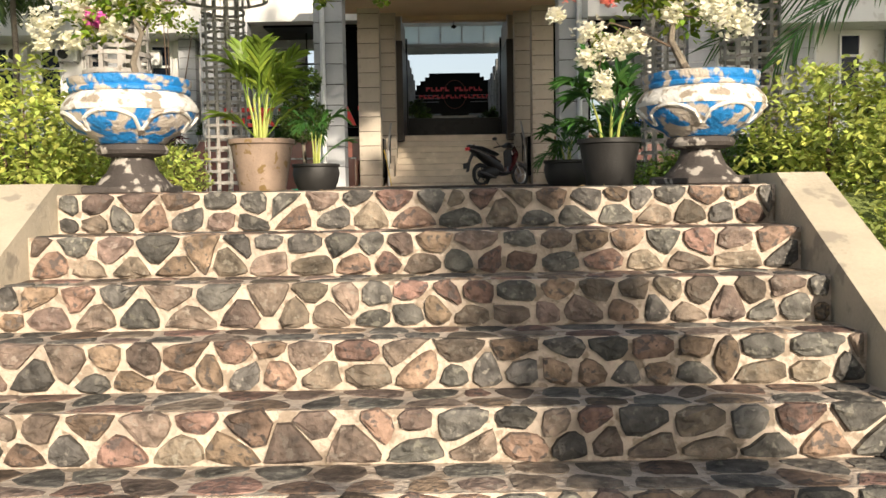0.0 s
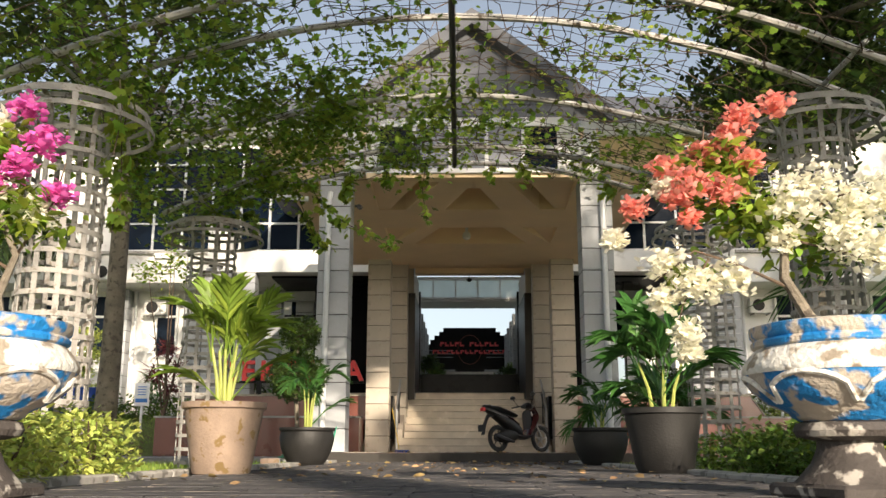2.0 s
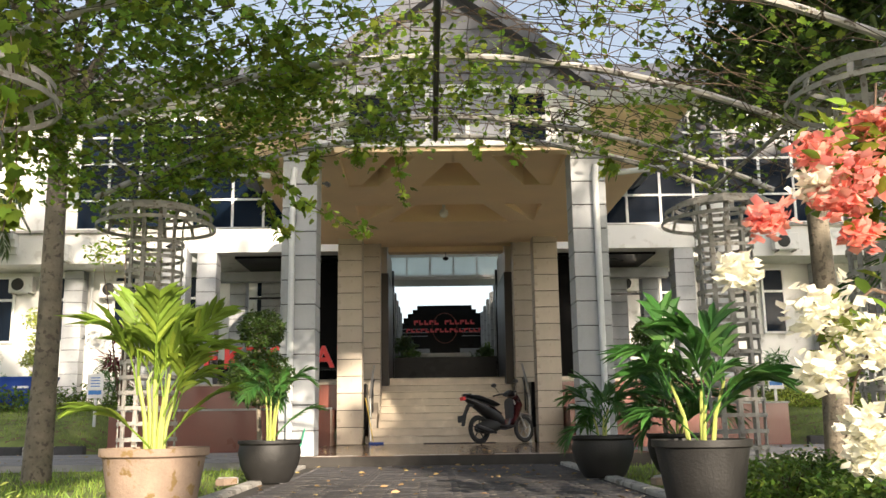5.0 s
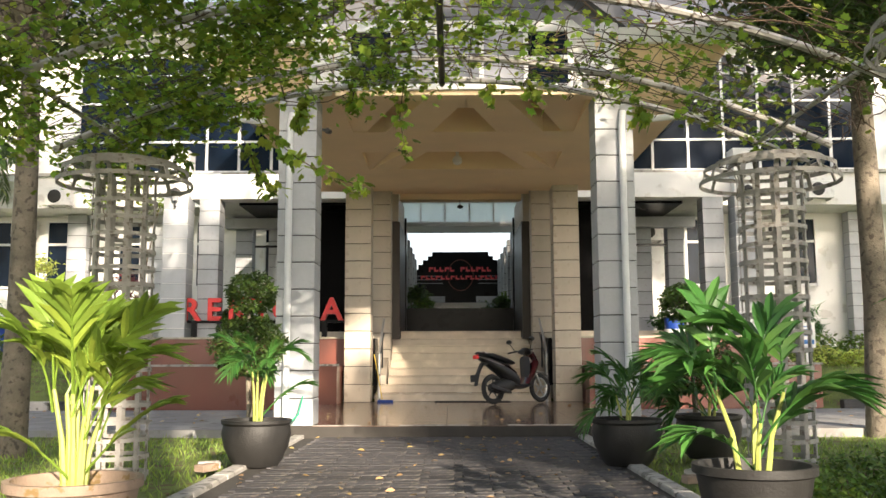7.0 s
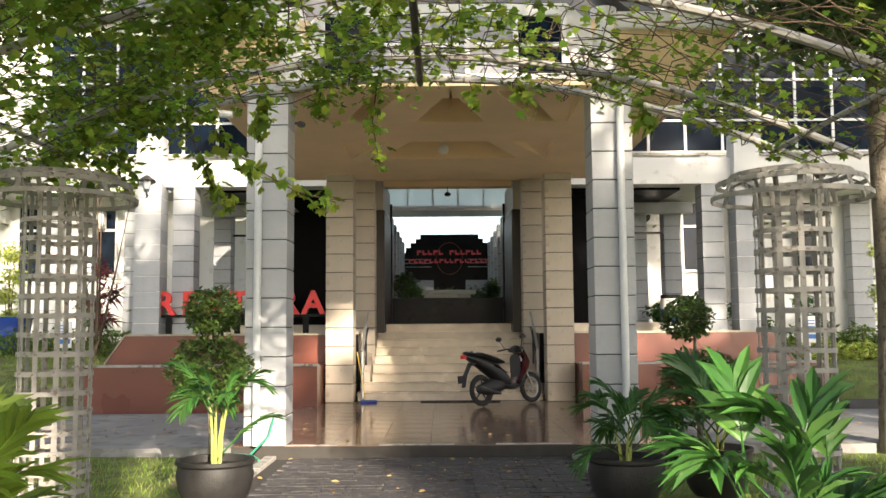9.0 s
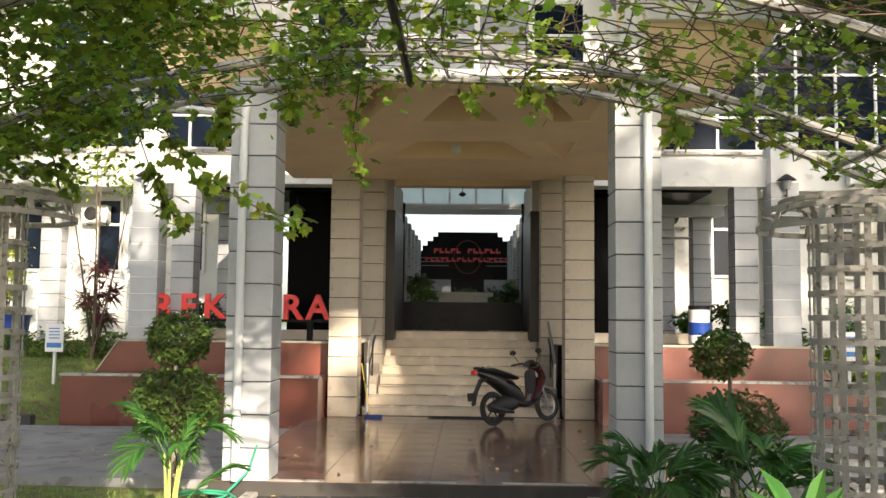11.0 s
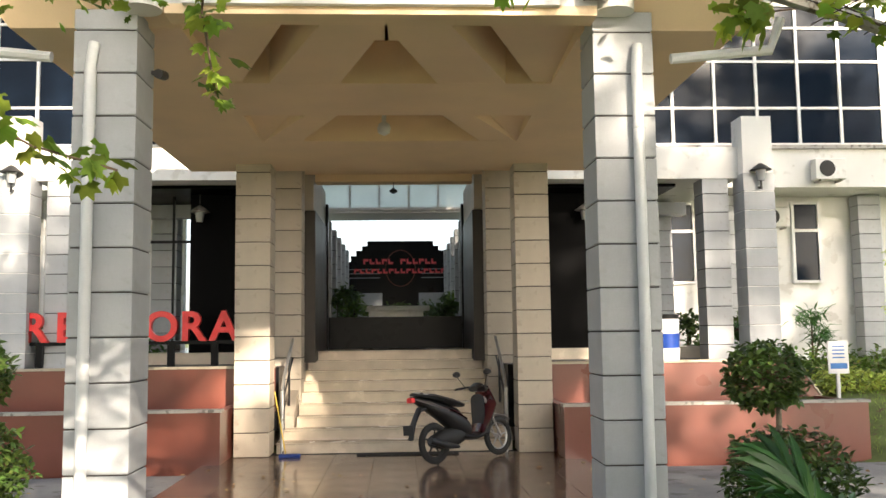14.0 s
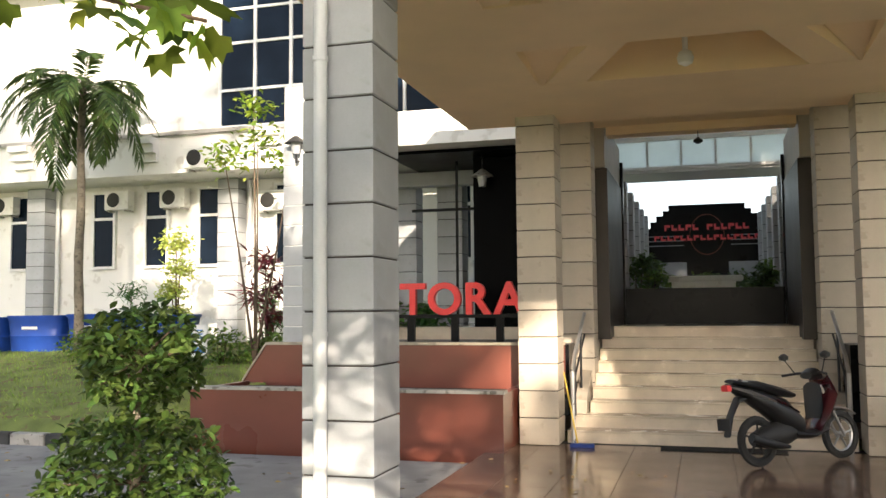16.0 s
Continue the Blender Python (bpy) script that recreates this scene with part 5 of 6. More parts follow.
part("head", Geo().box(-0.05, 0.26, -0.05, 0.05, 0, 0.05, 0.01), M_BIN, br)
gl = thing("ceiling_lamp", "small round white ceiling lamp under the portico", "lamp", (0.256, 20.2, 6.06))
smooth(part("globe", Geo().lathe([(0.02, 0), (0.075, 0.03), (0.09, 0.09), (0.07, 0.15), (0.04, 0.17)], 18), M_FRAME, gl))
part("holder", Geo().lathe([(0.03, 0.17), (0.03, 0.5)], 12), M_FRAME, gl)
pl = thing("pendant_lamp", "small dark pendant lamp over the passage", "lamp", (0.35, 24.35, 5.95))
smooth(part("shade", Geo().lathe([(0.02, 0), (0.07, 0.03), (0.07, 0.06), (0.015, 0.1)], 16), M_BIKEBLACK, pl))
part("cord", Geo().tube([(0, 0.1, 0.1), (0, 0.1, 0.37)], 0.006, 5), M_BIKEBLACK, pl)
cctv = thing("security_camera", "small dark security camera on a portico column", "camera", (-1.62, 16.1, 5.55))
part("arm", Geo().box(0, 0.08, -0.02, 0.02, 0.1, 0.13), M_BIKEBLACK, cctv)
smooth(part("housing", Geo().tube([(0.08, -0.1, 0.08), (0.08, 0.1, 0.12)], 0.04, 10), M_BIKEBLACK, cctv))
fl = thing("floodlight", "grey box floodlight fixed under the parapet", "lamp", (2.02, YF - 0.14, 6.08))
part("case", Geo().box(-0.11, 0.11, 0, 0.1, 0, 0.22, 0.015), M_KERB, fl)
for x in (-2.35, 2.72):
    s = -1 if x < 0 else 1
    p = thing("roof_spout", "white pipe leading to the column drainpipe", "pipe", (x, 15.85, 5.72))
    smooth(part("pipe", Geo().tube([(0, 0, 0), (s * 0.85, 0, 0.08), (s * 0.95, 0, 0.35)], 0.045, 8), M_PIPE, p))
for s in (-1, 1):
    for x, y, z in ((AXIS + s * 6.33, 23.65, 6.02), (AXIS + s * 3.52, 24.95, 5.52)):
        l = thing("wall_lantern", "dark metal lantern with a wide cap", "lantern", (x, y, z), "wall lanterns")
        smooth(part("cap", Geo().lathe([(0.19, 0.2), (0.1, 0.27), (0.03, 0.32)], 16), M_STEEL if y > 24 else M_DARKPOT, l))
        part("glass", Geo().lathe([(0.06, 0.02), (0.09, 0.2)], 12), M_GLASSPALE, l)
        if y > 24:
            part("rod", Geo().tube([(0, 0, 0.3), (0, 0, 0.58)], 0.01, 6), M_BIKEBLACK, l)
            continue
        part("bracket", Geo().tube([(0, 0.11, -0.08), (0, 0.0, -0.12), (0, 0, 0.02)], 0.02, 6), M_BIKEBLACK, l)

hose = thing("garden_hose", "green garden hose lying by the portico column", "hose", (-2.2, 15.2, LANDING + 0.05))
smooth(part("loop", Geo().tube([(0.35 * math.cos(a) * (1 - a * 0.02), 0.3 * math.sin(a), 0.012 + 0.004 * a) for a in np.linspace(0, 13, 50)] + [(0.4, 0.35, 0.25), (0.42, 0.62, 0.5)], 0.012, 6), M_HOSE, hose))
for k, (x, y, a) in enumerate(((-2.08, 12.45, 0.3), (-2.05, 12.25, 1.1), (-1.98, 10.2, 0.6), (2.05, 11.4, 0.2), (2.15, 11.8, 0.9))):
    bk = thing("loose_brick", "worn loose brick lying beside the walkway kerb", "brick", (x, y, LANDING + 0.02), "loose bricks", a)
    part("block", Geo().box(-0.1, 0.1, -0.055, 0.055, -0.01, 0.055, 0.008), M_CLAY if k % 2 else M_KERB, bk)

# ---- motorbike ----
bike = thing("scooter", "dark red and black scooter parked on its stand at the stairs", "motorbike", (0.92, 20.98, FLOOR), turn=math.atan2(0.85, 0.97))
bike.rotation_euler = (radians(-6), 0, math.atan2(0.85, 0.97))
bike.location.z = FLOOR + 0.01
for x in (0.0, 1.27):
    wh = Geo()
    rings = []
    for j in range(28):
        a = 6.2832 * j / 28
        rings.append([((0.235 + 0.045 * math.cos(b)) * math.cos(a) + x, 0.04 * math.sin(b), 0.28 + (0.235 + 0.045 * math.cos(b)) * math.sin(a)) for b in np.linspace(0, 6.2832, 9)[:-1]])
    rings.append(rings[0])
    wheel = smooth(part("wheel", wh.loft(rings, caps=False), M_TYRE, bike, "black rubber tyre"))
    rim = Geo()
    rim.tube([(x + 0.19 * math.cos(a), 0, 0.28 + 0.19 * math.sin(a)) for a in np.linspace(0, 6.2832, 25)], 0.014, 6, False)
    for k in range(5):
        a = 1.2566 * k
        rim.tube([(x + 0.03 * math.cos(a), 0, 0.28 + 0.03 * math.sin(a)), (x + 0.185 * math.cos(a + 0.2), 0, 0.28 + 0.185 * math.sin(a + 0.2))], [0.016, 0.01], 5)
    rim.tube([(x, -0.05, 0.28), (x, 0.05, 0.28)], 0.035, 10)
    part("rim", rim, M_SILVER if x else M_BIKEBLACK, wheel, "cast wheel rim")
def panel(name, pts, w, m, lab):
    g = Geo()
    rings = []
    for x, z, up, half in pts:
        rings.append([(x, half * w * math.cos(a), z + up * math.sin(a)) for a in np.linspace(0, 6.2832, 13)[:-1]])
    return smooth(part(name, g.loft(rings), m, bike, lab), 50)
panel("tail_body", [(-0.36, 0.9, 0.025, 0.3), (-0.15, 0.82, 0.07, 0.75), (0.15, 0.69, 0.13, 1.0), (0.42, 0.55, 0.19, 1.0), (0.62, 0.42, 0.14, 0.85)], 0.15, M_BIKEBLACK, "black tail fairing")
panel("side_stripe", [(-0.34, 0.885, 0.012, 0.35), (-0.12, 0.82, 0.04, 0.95), (0.2, 0.7, 0.03, 1.0)], 0.158, M_SILVER, "silver side panel")
panel("side_stripe", [(0.16, 0.74, 0.02, 0.9), (0.34, 0.67, 0.035, 1.0), (0.54, 0.57, 0.015, 0.9)], 0.164, M_BIKE, "dark red side panel")
panel("seat", [(-0.32, 0.95, 0.02, 0.5), (0.0, 0.9, 0.05, 1.0), (0.35, 0.81, 0.055, 0.95), (0.56, 0.76, 0.03, 0.6)], 0.15, M_BIKEBLACK, "black seat")
panel("floorboard", [(0.5, 0.33, 0.05, 0.8), (0.75, 0.3, 0.04, 1.0), (0.98, 0.36, 0.05, 0.9)], 0.14, M_BIKEBLACK, "black floorboard")
panel("leg_shield", [(0.84, 0.36, 0.08, 0.7), (0.97, 0.55, 0.14, 1.0), (1.08, 0.74, 0.16, 1.1), (1.04, 0.93, 0.07, 0.8)], 0.19, M_BIKE, "dark red leg shield")
panel("inner_shield", [(0.86, 0.4, 0.06, 0.6), (0.9, 0.6, 0.1, 0.9), (0.91, 0.82, 0.08, 0.9)], 0.15, M_BIKEBLACK, "black inner shield")
panel("handlebar_cover", [(0.84, 0.97, 0.04, 0.7), (0.93, 0.99, 0.07, 1.1), (1.02, 0.95, 0.03, 0.6)], 0.13, M_BIKEBLACK, "black handlebar cover")
panel("front_mudguard", [(1.05, 0.54, 0.015, 0.7), (1.2, 0.59, 0.02, 1.0), (1.4, 0.56, 0.015, 0.8), (1.54, 0.5, 0.01, 0.4)], 0.06, M_SILVER, "grey front mudguard")
panel("front_cowl", [(0.98, 1.02, 0.02, 0.6), (1.08, 0.92, 0.06, 1.0), (1.16, 0.8, 0.07, 0.9), (1.14, 0.7, 0.02, 0.5)], 0.13, M_SILVER, "dark silver front cowl")
part("number_plate", Geo().box(-0.455, -0.445, -0.1, 0.1, 0.42, 0.55), M_BIKEBLACK, bike, "black number plate")
panel("rear_mudguard", [(-0.42, 0.36, 0.015, 0.9), (-0.36, 0.56, 0.02, 1.0), (-0.24, 0.74, 0.04, 1.0), (-0.1, 0.76, 0.03, 1.0)], 0.06, M_BIKEBLACK, "black rear mudguard")
panel("engine", [(-0.04, 0.3, 0.08, 0.8), (0.2, 0.33, 0.15, 1.0), (0.42, 0.35, 0.14, 1.0), (0.58, 0.35, 0.07, 0.7)], 0.12, M_DARKPOT, "grey engine case")
smooth(part("exhaust", Geo().tube([(0.35, -0.12, 0.2), (0.1, -0.14, 0.24), (-0.2, -0.14, 0.33)], [0.02, 0.05, 0.045], 10), M_BIKEBLACK, bike, "black exhaust with a heat shield"))
smooth(part("handlebar", Geo().tube([(0.8, -0.33, 0.98), (0.9, -0.18, 1.0), (0.93, 0, 0.99), (0.9, 0.18, 1.0), (0.8, 0.33, 0.98)], 0.016, 8), M_BIKEBLACK, bike))
smooth(part("fork", Geo().tube([(0.98, -0.06, 0.85), (1.27, -0.06, 0.28)], 0.018, 8).tube([(0.98, 0.06, 0.85), (1.27, 0.06, 0.28)], 0.018, 8), M_SILVER, bike))
part("headlamp", Geo().lathe([(0.0, 0), (0.06, 0.01), (0.07, 0.04), (0.04, 0.07)], 14, (1.03, 0, 0.76)), M_GLASSPALE, bike)
part("tail_lamp", Geo().box(-0.4, -0.33, -0.05, 0.05, 0.84, 0.91, 0.01), M_RED, bike)
part("stand", Geo().tube([(0.3, 0.12, 0.25), (0.2, 0.22, -0.02)], 0.013, 6), M_BIKEBLACK, bike)
part("grab_rail", Geo().tube([(0.0, -0.1, 0.9), (-0.26, -0.09, 0.96), (-0.3, 0, 0.97), (-0.26, 0.09, 0.96), (0.0, 0.1, 0.9)], 0.012, 6), M_SILVER, bike)
for s in (-1, 1):
    smooth(part("mirror", Geo().tube([(0.88, s * 0.2, 1.0), (0.84, s * 0.3, 1.16)], 0.007, 5).lathe([(0.0, 0), (0.055, 0.02), (0.06, 0.06), (0.02, 0.09)], 12, (0.84, s * 0.31, 1.15)), M_BIKEBLACK, bike, "rear view mirror"))

# ---- things round the lower wall ----
def ac_unit(x, y, z):
    a = thing("air_conditioner", "white outdoor air conditioner unit on wall brackets", "air conditioner", (x, y, z), "outdoor air conditioners")
    a.scale = (0.88, 0.88, 0.88)
    b_ = part("case", Geo().box(-0.4, 0.4, -0.3, 0, 0, 0.55, 0.02), M_WHITE, a)
    smooth(part("fan_grille", Geo().lathe([(0.2, 0), (0.21, 0.012), (0.18, 0.02), (0.04, 0.02)], 24, (0, 0, 0)), M_DARKPOT, a, "dark round fan grille"))
    gr = a.children[-1]
    gr.rotation_euler, gr.location = (radians(90), 0, 0), (-0.1, -0.3, 0.28)
    part("bracket", Geo().box(-0.3, -0.26, -0.28, 0.1, -0.05, 0), M_KERB, a)
    part("bracket", Geo().box(0.26, 0.3, -0.28, 0.1, -0.05, 0), M_KERB, a)


for x, y, z in ((10.2, 28.44, 6.85), (9.5, 29.9, 5.95), (5.9, 29.9, 5.9), (-13.8, 29.9, 6.08), (-12.2, 29.9, 6.08), (-17.3, 29.9, 6.08), (-9.5, 29.9, 5.9), (-10.6, 28.44, 6.75)):
    ac_unit(x, y, z)
for x in (7.55, -7.35):
    s_ = thing("garden_sign", "small white notice board with blue printing on a white post", "sign", (x, 23.0, 2.2), "lawn signs")
    part("post", Geo().box(-0.025, 0.025, 0, 0.05, -0.1, 0.8), M_FRAME, s_)
    part("board", Geo().box(-0.17, 0.17, -0.03, 0.0, 0.55, 1.08, 0.006), M_FRAME, s_)
    part("print_bar", Geo().box(-0.14, 0.14, -0.034, -0.03, 0.63, 0.72), M_BLUESIGN, s_, "blue printed band")
    for z in (0.8, 0.86, 0.92, 0.98):
        part("print_bar", Geo().box(-0.1, 0.1, -0.034, -0.03, z, z + 0.02), M_BLUESIGN, s_, "blurred line of print")
dr = thing("litter_bin", "white bin with blue bands on the porch floor", "bin", (5.05, 24.0, 2.98))
for z0, z1, m in ((0, 0.2, M_FRAME), (0.2, 0.45, M_BIN), (0.45, 0.7, M_FRAME), (0.7, 0.78, M_BIKEBLACK)):
    smooth(part("band", Geo().lathe([(0.2, z0), (0.22, z1)], 20), m, dr))
for x in (-16.8, -15.25, -13.7, -12.15, -10.6):
    b_ = thing("blue_tub", "blue plastic water tub standing on the upper lawn", "tub", (x, 27.0, ground_height(np.array(x), np.array(27.0)).item() - 0.02), "blue tubs")
    smooth(part("tub", Geo().loft([[(0.72 * q * math.copysign(abs(math.cos(a)) ** 0.5, math.cos(a)), 0.4 * q * math.copysign(abs(math.sin(a)) ** 0.5, math.sin(a)), z) for a in np.linspace(0, 6.2832, 25)[:-1]] for q, z in ((0.9, 0), (0.94, 0.3), (0.98, 0.33), (0.94, 0.37), (1.0, 0.7), (1.05, 0.74), (1.05, 0.78), (0.98, 0.78), (0.96, 0.5))]), M_BIN, b_))
    part("logo_bar", Geo().box(-0.2, 0.2, -0.415, -0.4, 0.48, 0.54), M_FRAME, b_)


def ground_at(x, y):
    return ground_height(np.array(float(x)), np.array(float(y))).item()


def shrub(name, x, y, z, balls, material, size, label, cat, seed, n=380, group="shrubs along the wall", shape=LEAF):
    t = thing(name, label, cat, (x, y, z - 0.03), group)
    rg = np.random.default_rng(seed)
    stems = Geo()
    for bx, by, bz, r in balls:
        stems.tube([(rg.uniform(-0.06, 0.06), rg.uniform(-0.06, 0.06), 0), (bx * 0.5, by * 0.5, bz * 0.5), (bx, by, bz)], [0.03, 0.02, 0.008], 5)
    part("branching", stems, M_TWIG, t, kind="stuff")
    pts = np.concatenate([blob(seed * 7 + k, n, b[:3], (b[3], b[3], b[3] * 0.7), 0.5, 0.3) for k, b in enumerate(balls)])
    scatter("foliage", shape, pts, rg.uniform(*size, len(pts)), seed, material, t)


LONG = ([(0, 0, 0), (-0.09, 0.4, 0.05), (0, 0.42, 0), (0.09, 0.4, 0.05), (0, 1.25, -0.2)], [(0, 2, 1), (0, 3, 2), (1, 2, 4), (2, 3, 4)])
for s in (-1,):
    shrub("cordyline", AXIS + s * 8.3, 26.4, ground_at(AXIS + s * 8.3, 26.4), [(0, 0, 1.9, 0.3), (0.25, 0, 1.4, 0.3), (-0.25, 0.1, 1.2, 0.3), (0.1, 0, 0.8, 0.25)], M_REDLEAF, (0.2, 0.34), "tall cordyline with dark red leaves by the wall", "shrub", 201 + s, 90, shape=LONG)
for s in (-1, 1):
    shrub("layered_shrub", AXIS + s * 10.9, 27.3, ground_at(AXIS + s * 10.9, 27.3), [(0, 0, 2.3, 0.42), (0.1, 0, 1.75, 0.38), (-0.1, 0, 1.25, 0.36), (0.05, 0, 0.75, 0.3)], M_HEDGE, (0.07, 0.12), "golden shrub clipped into layers by the wall", "shrub", 211 + s, 420)
    shrub("wall_shrub", AXIS + s * 12.8, 28.4, ground_at(AXIS + s * 12.8, 28.4), [(0, 0, 1.2, 0.4), (0.3, 0, 0.7, 0.3)], M_PALM, (0.12, 0.22), "dark green long-leaved shrub by the wall", "shrub", 221 + s, 160, shape=LONG)
    shrub("wall_shrub", AXIS + s * 9.4, 28.6, ground_at(AXIS + s * 9.4, 28.6), [(0, 0, 1.0, 0.35), (0.2, 0, 0.6, 0.3)], M_PALM, (0.15, 0.28), "dark green long-leaved shrub by the wall", "shrub", 231 + s, 150, shape=LONG)
    for k, (dx, y) in enumerate(((5.0, 26.2), (5.9, 26.6), (6.9, 26.3), (7.4, 27.2))):
        shrub("porch_shrub", AXIS + s * dx, y, 2.55, [(0, 0, 0.9 + 0.2 * (k % 2), 0.32), (0.2, 0, 0.6, 0.3)], M_TOPIARY if k % 2 else M_PALM, (0.1, 0.18), "dark leafy plant beside the porch columns", "plant", 241 + 5 * k + s, 200, "plants by the porch")
    if s > 0:
        shrub("cordyline", 7.1, 25.4, 2.7, [(0, 0, 0.8, 0.25), (0.1, 0, 1.2, 0.22)], M_REDLEAF, (0.12, 0.2), "small cordyline with dark red leaves beside a porch column", "shrub", 260, 60, shape=LONG)
        continue
    shrub("thin_tree", AXIS + s * 7.9, 25.3, ground_at(AXIS + s * 7.9, 25.3), [(0, 0, 4.2, 0.6), (0.7, 0, 3.8, 0.5), (-0.7, 0, 3.9, 0.5), (-0.2, 0.2, 4.9, 0.4)], M_VINE, (0.1, 0.17), "thin young tree with sparse light leaves", "tree", 251 + s, 110, "young trees by the wall")
for k, (x, y) in enumerate(((-0.75, 29.5), (-0.9, 30.5), (0.5, 34.2), (1.75, 31.2), (1.5, 29.4), (-0.95, 28.9), (-0.6, 33.0), (1.6, 32.6), (1.2, 33.8), (-0.9, 31.8))):
    shrub("court_shrub", x, y, UPPER, [(0, 0, 0.55 + 0.25 * (k % 3), 0.32), (0.15, 0.1, 0.95 + 0.3 * (k % 2), 0.25)], M_TOPIARY if k % 3 else M_HEDGEDARK, (0.08, 0.14), "dark green potted shrub in the inner court", "plant", 330 + k, 190, "shrubs in the inner court")

# feather palms
def feather_palm(place, trunk_h, trunk_r, fronds, length, label, seed, material=M_PALM, rise=(-0.2, 0.5), leaf_w=0.022):
    t = thing("feather_palm", label, "palm tree", place, "feather palms")
    rg = np.random.default_rng(seed)
    rings = Geo()
    rings.tube([(0.02 * math.sin(k), 0, k * trunk_h / 14) for k in range(15)], [trunk_r * (1 + 0.08 * (k % 2)) * (1 - 0.3 * k / 14) for k in range(15)], 12)
    smooth(part("trunk", rings, M_BARK, t))
    me = [part("frond", frond(length, 0.7 - 0.25 * k, 0.45 + 0.1 * k, 34, 0.38 * length / 1.8, leaf_w, 1.0, seed + k, start=0.12), material, t) for k in range(3)]
    for k in range(fronds):
        a = 2.39996 * k + rg.uniform(-0.15, 0.15)
        o = me[k] if k < 3 else share("frond", me[k % 3].data, t)
        o.location, o.rotation_euler = (0, 0, trunk_h), (rg.normal(0, 0.15), -rg.uniform(*rise), a)
        o.scale = [rg.uniform(0.85, 1.1)] * 3


feather_palm((4.3, 7.4, 1.5), 1.5, 0.1, 16, 2.1, "feather palm with long arching grey green fronds", 401)
feather_palm((-4.2, 6.6, 1.5), 0.5, 0.08, 11, 1.1, "small feather palm behind the hedge", 402)
feather_palm((-12.3, 26.4, 2.7), 5.6, 0.1, 26, 2.0, "slim palm tree with drooping fronds on the lawn", 403, M_TOPIARY, rise=(-1.1, 0.1), leaf_w=0.05)

# ---- grass and fallen leaves ----
rng = np.random.default_rng(909)
gp = []
for x0, x1, y0, y1, n in ((-7.5, -2.0, 8.8, 16.1, 9000), (1.95, 7.0, 8.8, 16.1, 7000), (-15, -6.6, 21.4, 26.8, 7000), (7.3, 13, 21.4, 26.0, 3500)):
    gp.append(np.stack([rng.uniform(x0, x1, n), rng.uniform(y0, y1, n)], 1))
gp = np.concatenate(gp)
gz = ground_height(gp[:, 0], gp[:, 1])
grass = scatter("grass", BLADE, np.stack([gp[:, 0], gp[:, 1], gz - 0.01], 1), rng.uniform(0.05, 0.1, len(gp)), 910, M_BLADE, tilt=(0.2, 0.4))
tagged(grass, "short green lawn grass beside the walkway", "grass", kind="stuff")
lp = np.concatenate([np.stack([rng.uniform(-1.7, 1.6, 170), rng.uniform(6, 15.7, 170), np.full(170, LANDING + 0.012)], 1),
                     np.stack([rng.uniform(-9, 9, 160), rng.uniform(16.5, 20.9, 160), np.full(160, 1.63)], 1),
                     np.stack([rng.uniform(-2, 2.6, 16), rng.uniform(16.2, 22, 16), np.full(16, FLOOR + 0.01)], 1)])
inside = (lp[:, 1] > 16.3) & (np.abs(lp[:, 0] - 0.35) < 2.75)
lp[inside, 2] = FLOOR + 0.012
fallen = scatter("fallen_leaves", LEAF, lp, rng.uniform(0.04, 0.08, len(lp)), 911, M_DRYLEAF, tilt=(0.0, 0.12))
tagged(fallen, "dry fallen leaves scattered over the paving", "leaves", kind="stuff")

# ---- stones, pavers and tiles ----
def clip_cell(poly, p, q, gap):
    """The part of a polygon nearer to p than to q, drawn back by gap."""
    mx, my, nx, ny = (p[0] + q[0]) / 2, (p[1] + q[1]) / 2, q[0] - p[0], q[1] - p[1]
    ln = math.hypot(nx, ny)
    nx, ny = nx / ln, ny / ln
    mx, my = mx - nx * gap, my - ny * gap
    out = []
    for i in range(len(poly)):
        a, b = poly[i], poly[(i + 1) % len(poly)]
        da, db = (a[0] - mx) * nx + (a[1] - my) * ny, (b[0] - mx) * nx + (b[1] - my) * ny
        if da <= 0:
            out.append(a)
        if (da < 0) != (db < 0) and da != db:
            t = da / (da - db)
            out.append((a[0] + (b[0] - a[0]) * t, a[1] + (b[1] - a[1]) * t))
    return out


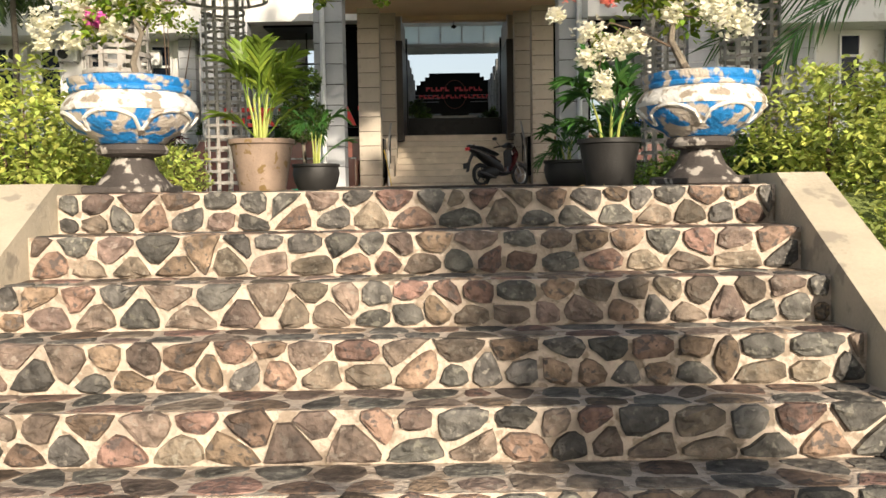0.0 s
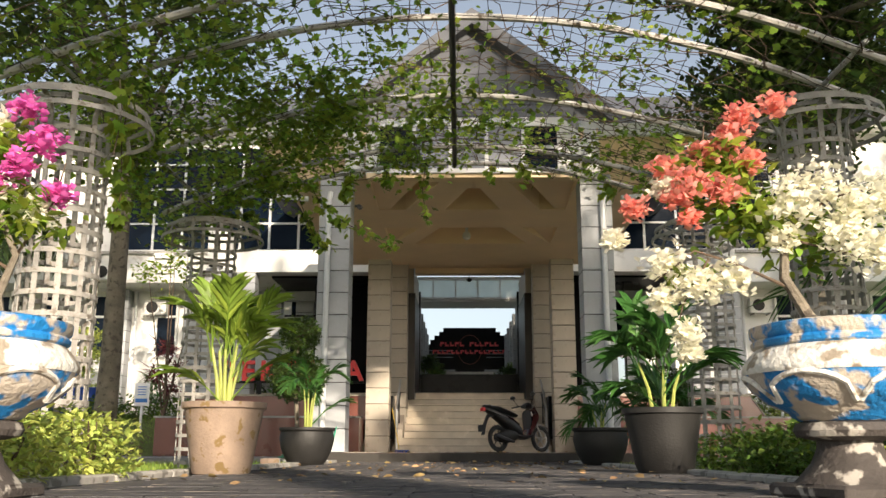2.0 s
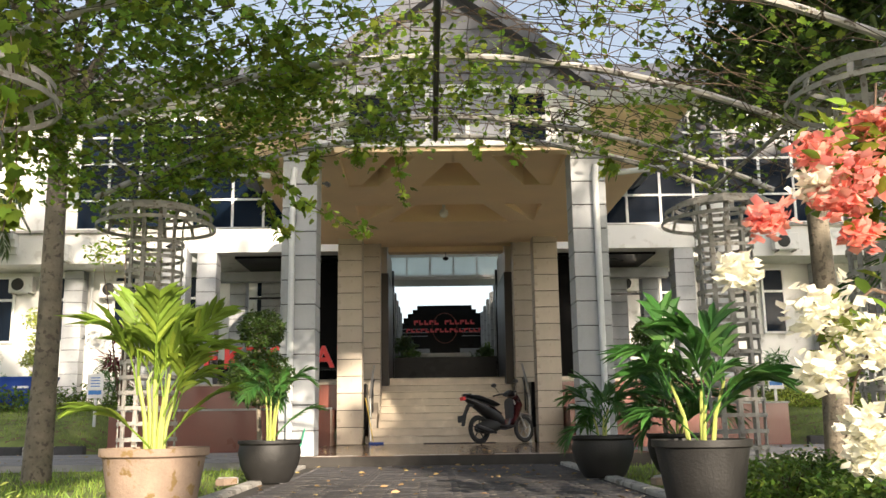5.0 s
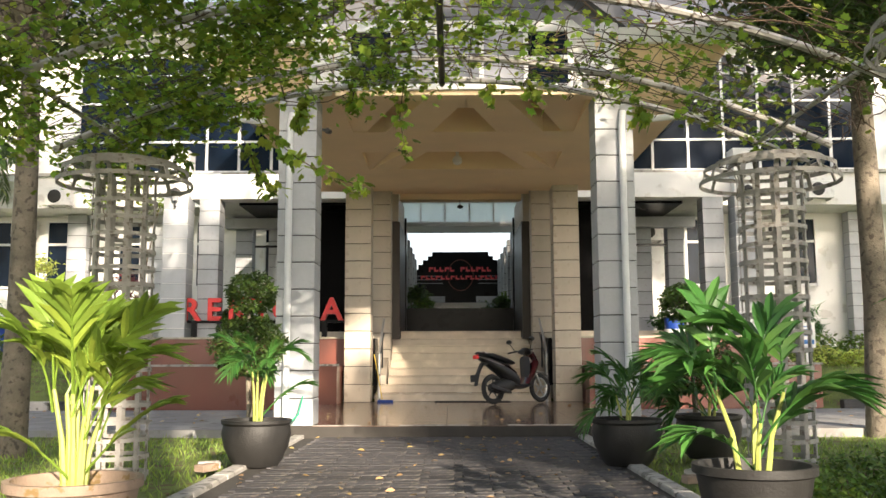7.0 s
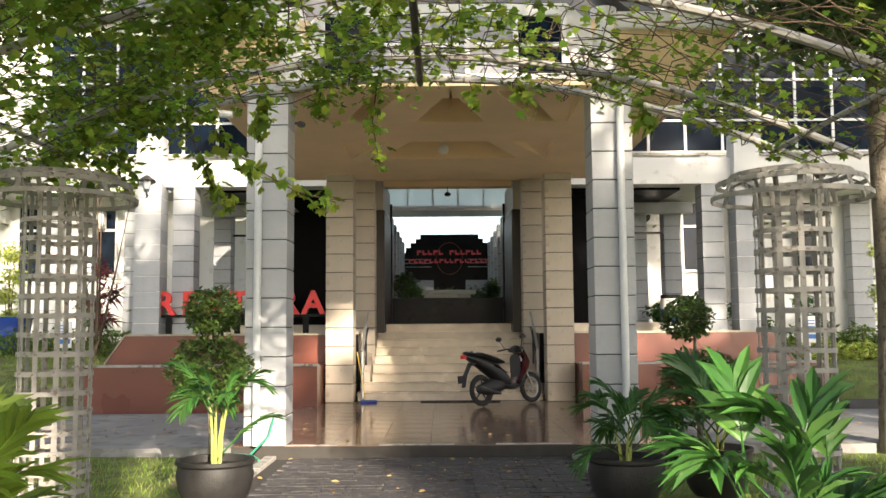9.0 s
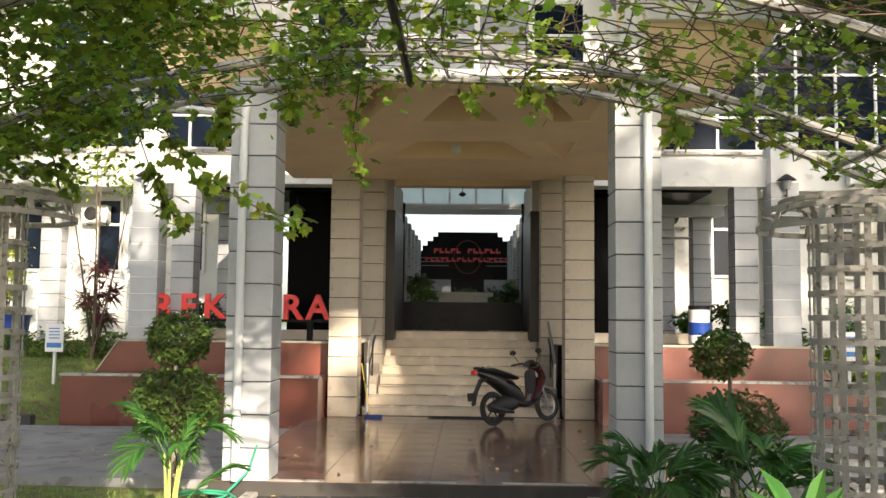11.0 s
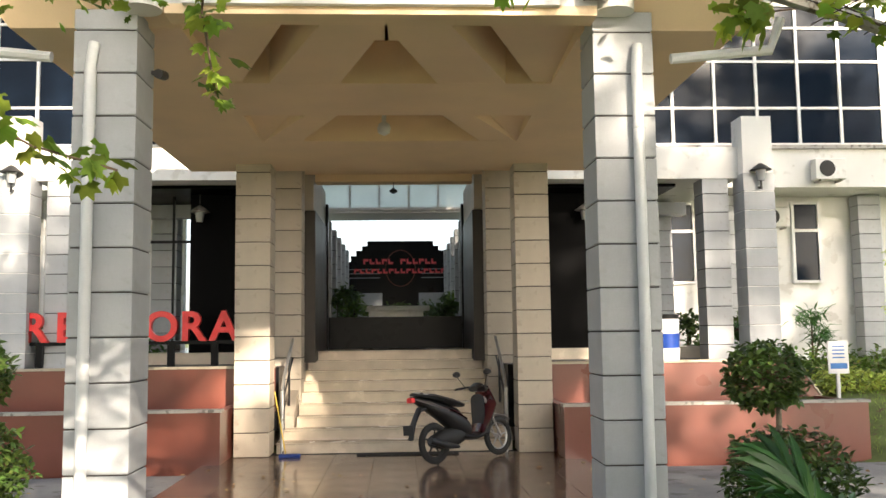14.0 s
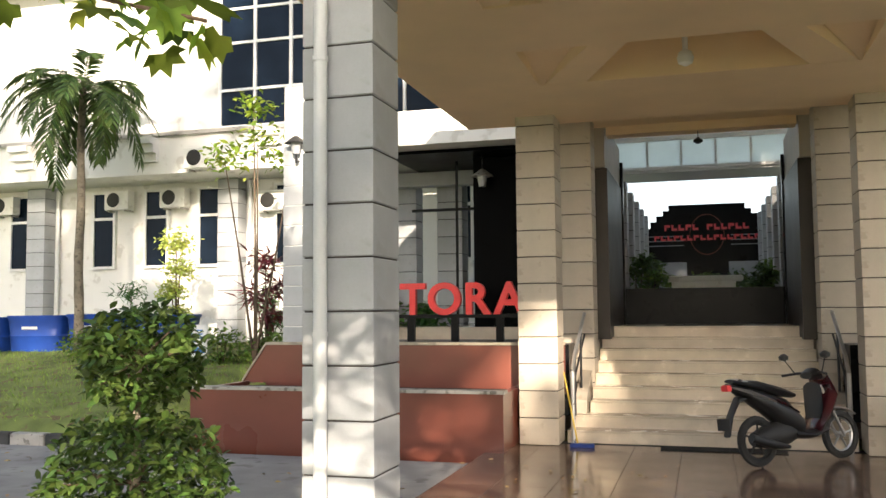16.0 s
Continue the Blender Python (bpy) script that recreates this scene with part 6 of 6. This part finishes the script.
def rubble(u0, u1, v0, v1, rows, pitch, rg, gap=0.012):
    """Rounded uneven stone outlines that fill a rectangle."""
    seeds = []
    for r in range(rows):
        u = u0 + rg.uniform(0.0, pitch * 0.6)
        while u < u1 + pitch * 0.3:
            seeds.append((u, v0 + (r + 0.5 + rg.uniform(-0.3, 0.3)) * (v1 - v0) / rows))
            u += pitch * rg.uniform(0.6, 1.45)
    cells = []
    for p in seeds:
        poly = [(u0 + gap * 0.6, v0 + gap * 0.5), (u1 - gap * 0.6, v0 + gap * 0.5), (u1 - gap * 0.6, v1 - gap * 0.3), (u0 + gap * 0.6, v1 - gap * 0.3)]
        g_ = gap * rg.uniform(0.6, 1.5)
        for q in seeds:
            if q is not p and abs(q[0] - p[0]) < pitch * 3 and (q[0] - p[0]) ** 2 + (q[1] - p[1]) ** 2 > 1e-8:
                poly = clip_cell(poly, p, q, g_)
                if len(poly) < 3:
                    break
        if len(poly) < 3:
            continue
        area = abs(sum(poly[i][0] * poly[(i + 1) % len(poly)][1] - poly[(i + 1) % len(poly)][0] * poly[i][1] for i in range(len(poly)))) / 2
        if area < 0.0012:
            continue
        smoothed = []
        for i in range(len(poly)):
            a, b = poly[i], poly[(i + 1) % len(poly)]
            smoothed += [(a[0] * 0.75 + b[0] * 0.25, a[1] * 0.75 + b[1] * 0.25), (a[0] * 0.25 + b[0] * 0.75, a[1] * 0.25 + b[1] * 0.75)]
        cells.append([(a + rg.normal(0, 0.0032), b + rg.normal(0, 0.0032)) for a, b in smoothed])
    return cells


def stone_mesh(cell, to3d, proud, rg):
    cu, cv = sum(p[0] for p in cell) / len(cell), sum(p[1] for p in cell) / len(cell)
    g = Geo()
    rings = [[to3d(u, v, -0.01) for u, v in cell]]
    for k, d in ((0.95, 0.7), (0.66, 1.0)):
        rings.append([to3d(cu + (u - cu) * k, cv + (v - cv) * k, proud * d * rg.uniform(0.72, 1.25)) for u, v in cell])
    n = len(cell)
    g.v = [p for r in rings for p in r] + [to3d(cu, cv, proud * 1.05)]
    for r in range(2):
        g.f += [(r * n + j, r * n + (j + 1) % n, (r + 1) * n + (j + 1) % n, (r + 1) * n + j) for j in range(n)]
    g.f += [(2 * n + j, 2 * n + (j + 1) % n, 3 * n) for j in range(n)]
    return g


rg = np.random.default_rng(5151)
for i, body in enumerate(step_bodies):
    top, front = LANDING - i * STEP_RISE, EDGE - i * STEP_RUN
    for cell in rubble(-1.73, 1.61, top - STEP_RISE, top, 2, 0.158, rg, 0.0082):
        part("stone", stone_mesh(cell, lambda u, v, d: (u, front - d, v), 0.03, rg), (M_STONE, M_STONEB, M_STONEG)[int(rg.integers(3))], body)
    y1 = EDGE + 0.29 if i == 0 else front + STEP_RUN - 0.012
    for cell in rubble(-1.73, 1.61, front + 0.005, y1, 2, 0.2, rg, 0.012):
        part("stone", stone_mesh(cell, lambda u, v, d: (u, v, top - 0.006 + d), 0.008, rg), (M_STONE, M_STONEB, M_STONEG)[int(rg.integers(3))], body)

bed = bpy.data.objects["walkway_bed"]
pw, pl_ = 0.29, 0.145
pav = part("paver", Geo().box(-pw / 2 + 0.004, pw / 2 - 0.004, -pl_ / 2 + 0.004, pl_ / 2 - 0.004, -0.03, 0.014, 0.004), M_PAVER, bed)
pav.location = (-1.62, 9.0, LANDING - 0.012)
rest_pavers = Geo()
j = 0
y = EDGE + 0.38
while y < 15.75:
    for k in range(13):
        x = -1.74 + pw * (k + (0.25 if j % 2 else 0.0)) + pw / 2 - 0.14
        if x > 1.6 or x < -1.66:
            continue
        if 9.05 < y < 12.4:
            share("paver", pav.data, bed, (x, y, LANDING - 0.012 + rg.normal(0, 0.0015)), (rg.normal(0, 0.006), rg.normal(0, 0.004), 0))
        else:
            z = LANDING - 0.012 + rg.normal(0, 0.0015)
            rest_pavers.box(x - pw / 2 + 0.004, x + pw / 2 - 0.004, y - pl_ / 2 + 0.004, y + pl_ / 2 - 0.004, z - 0.02, z + 0.014)
    y += pl_
    j += 1
pav.location = (-1.62 + pw, 9.0, LANDING - 0.04)
part("pavers", rest_pavers, M_PAVER, bed, kind="stuff")
fbed = bpy.data.objects["floor_portico_bed"]
tile = part("tile", Geo().box(-0.293, 0.293, -0.293, 0.293, -0.02, 0.006, 0.002), M_FLOOR, fbed)
tile.location = (-2.0, 16.1, FLOOR - 0.006)
for a in range(9):
    for b in range(11):
        if a or b:
            share("tile", tile.data, fbed, (-2.0 + a * 0.59, 16.1 + b * 0.59, FLOOR - 0.006))
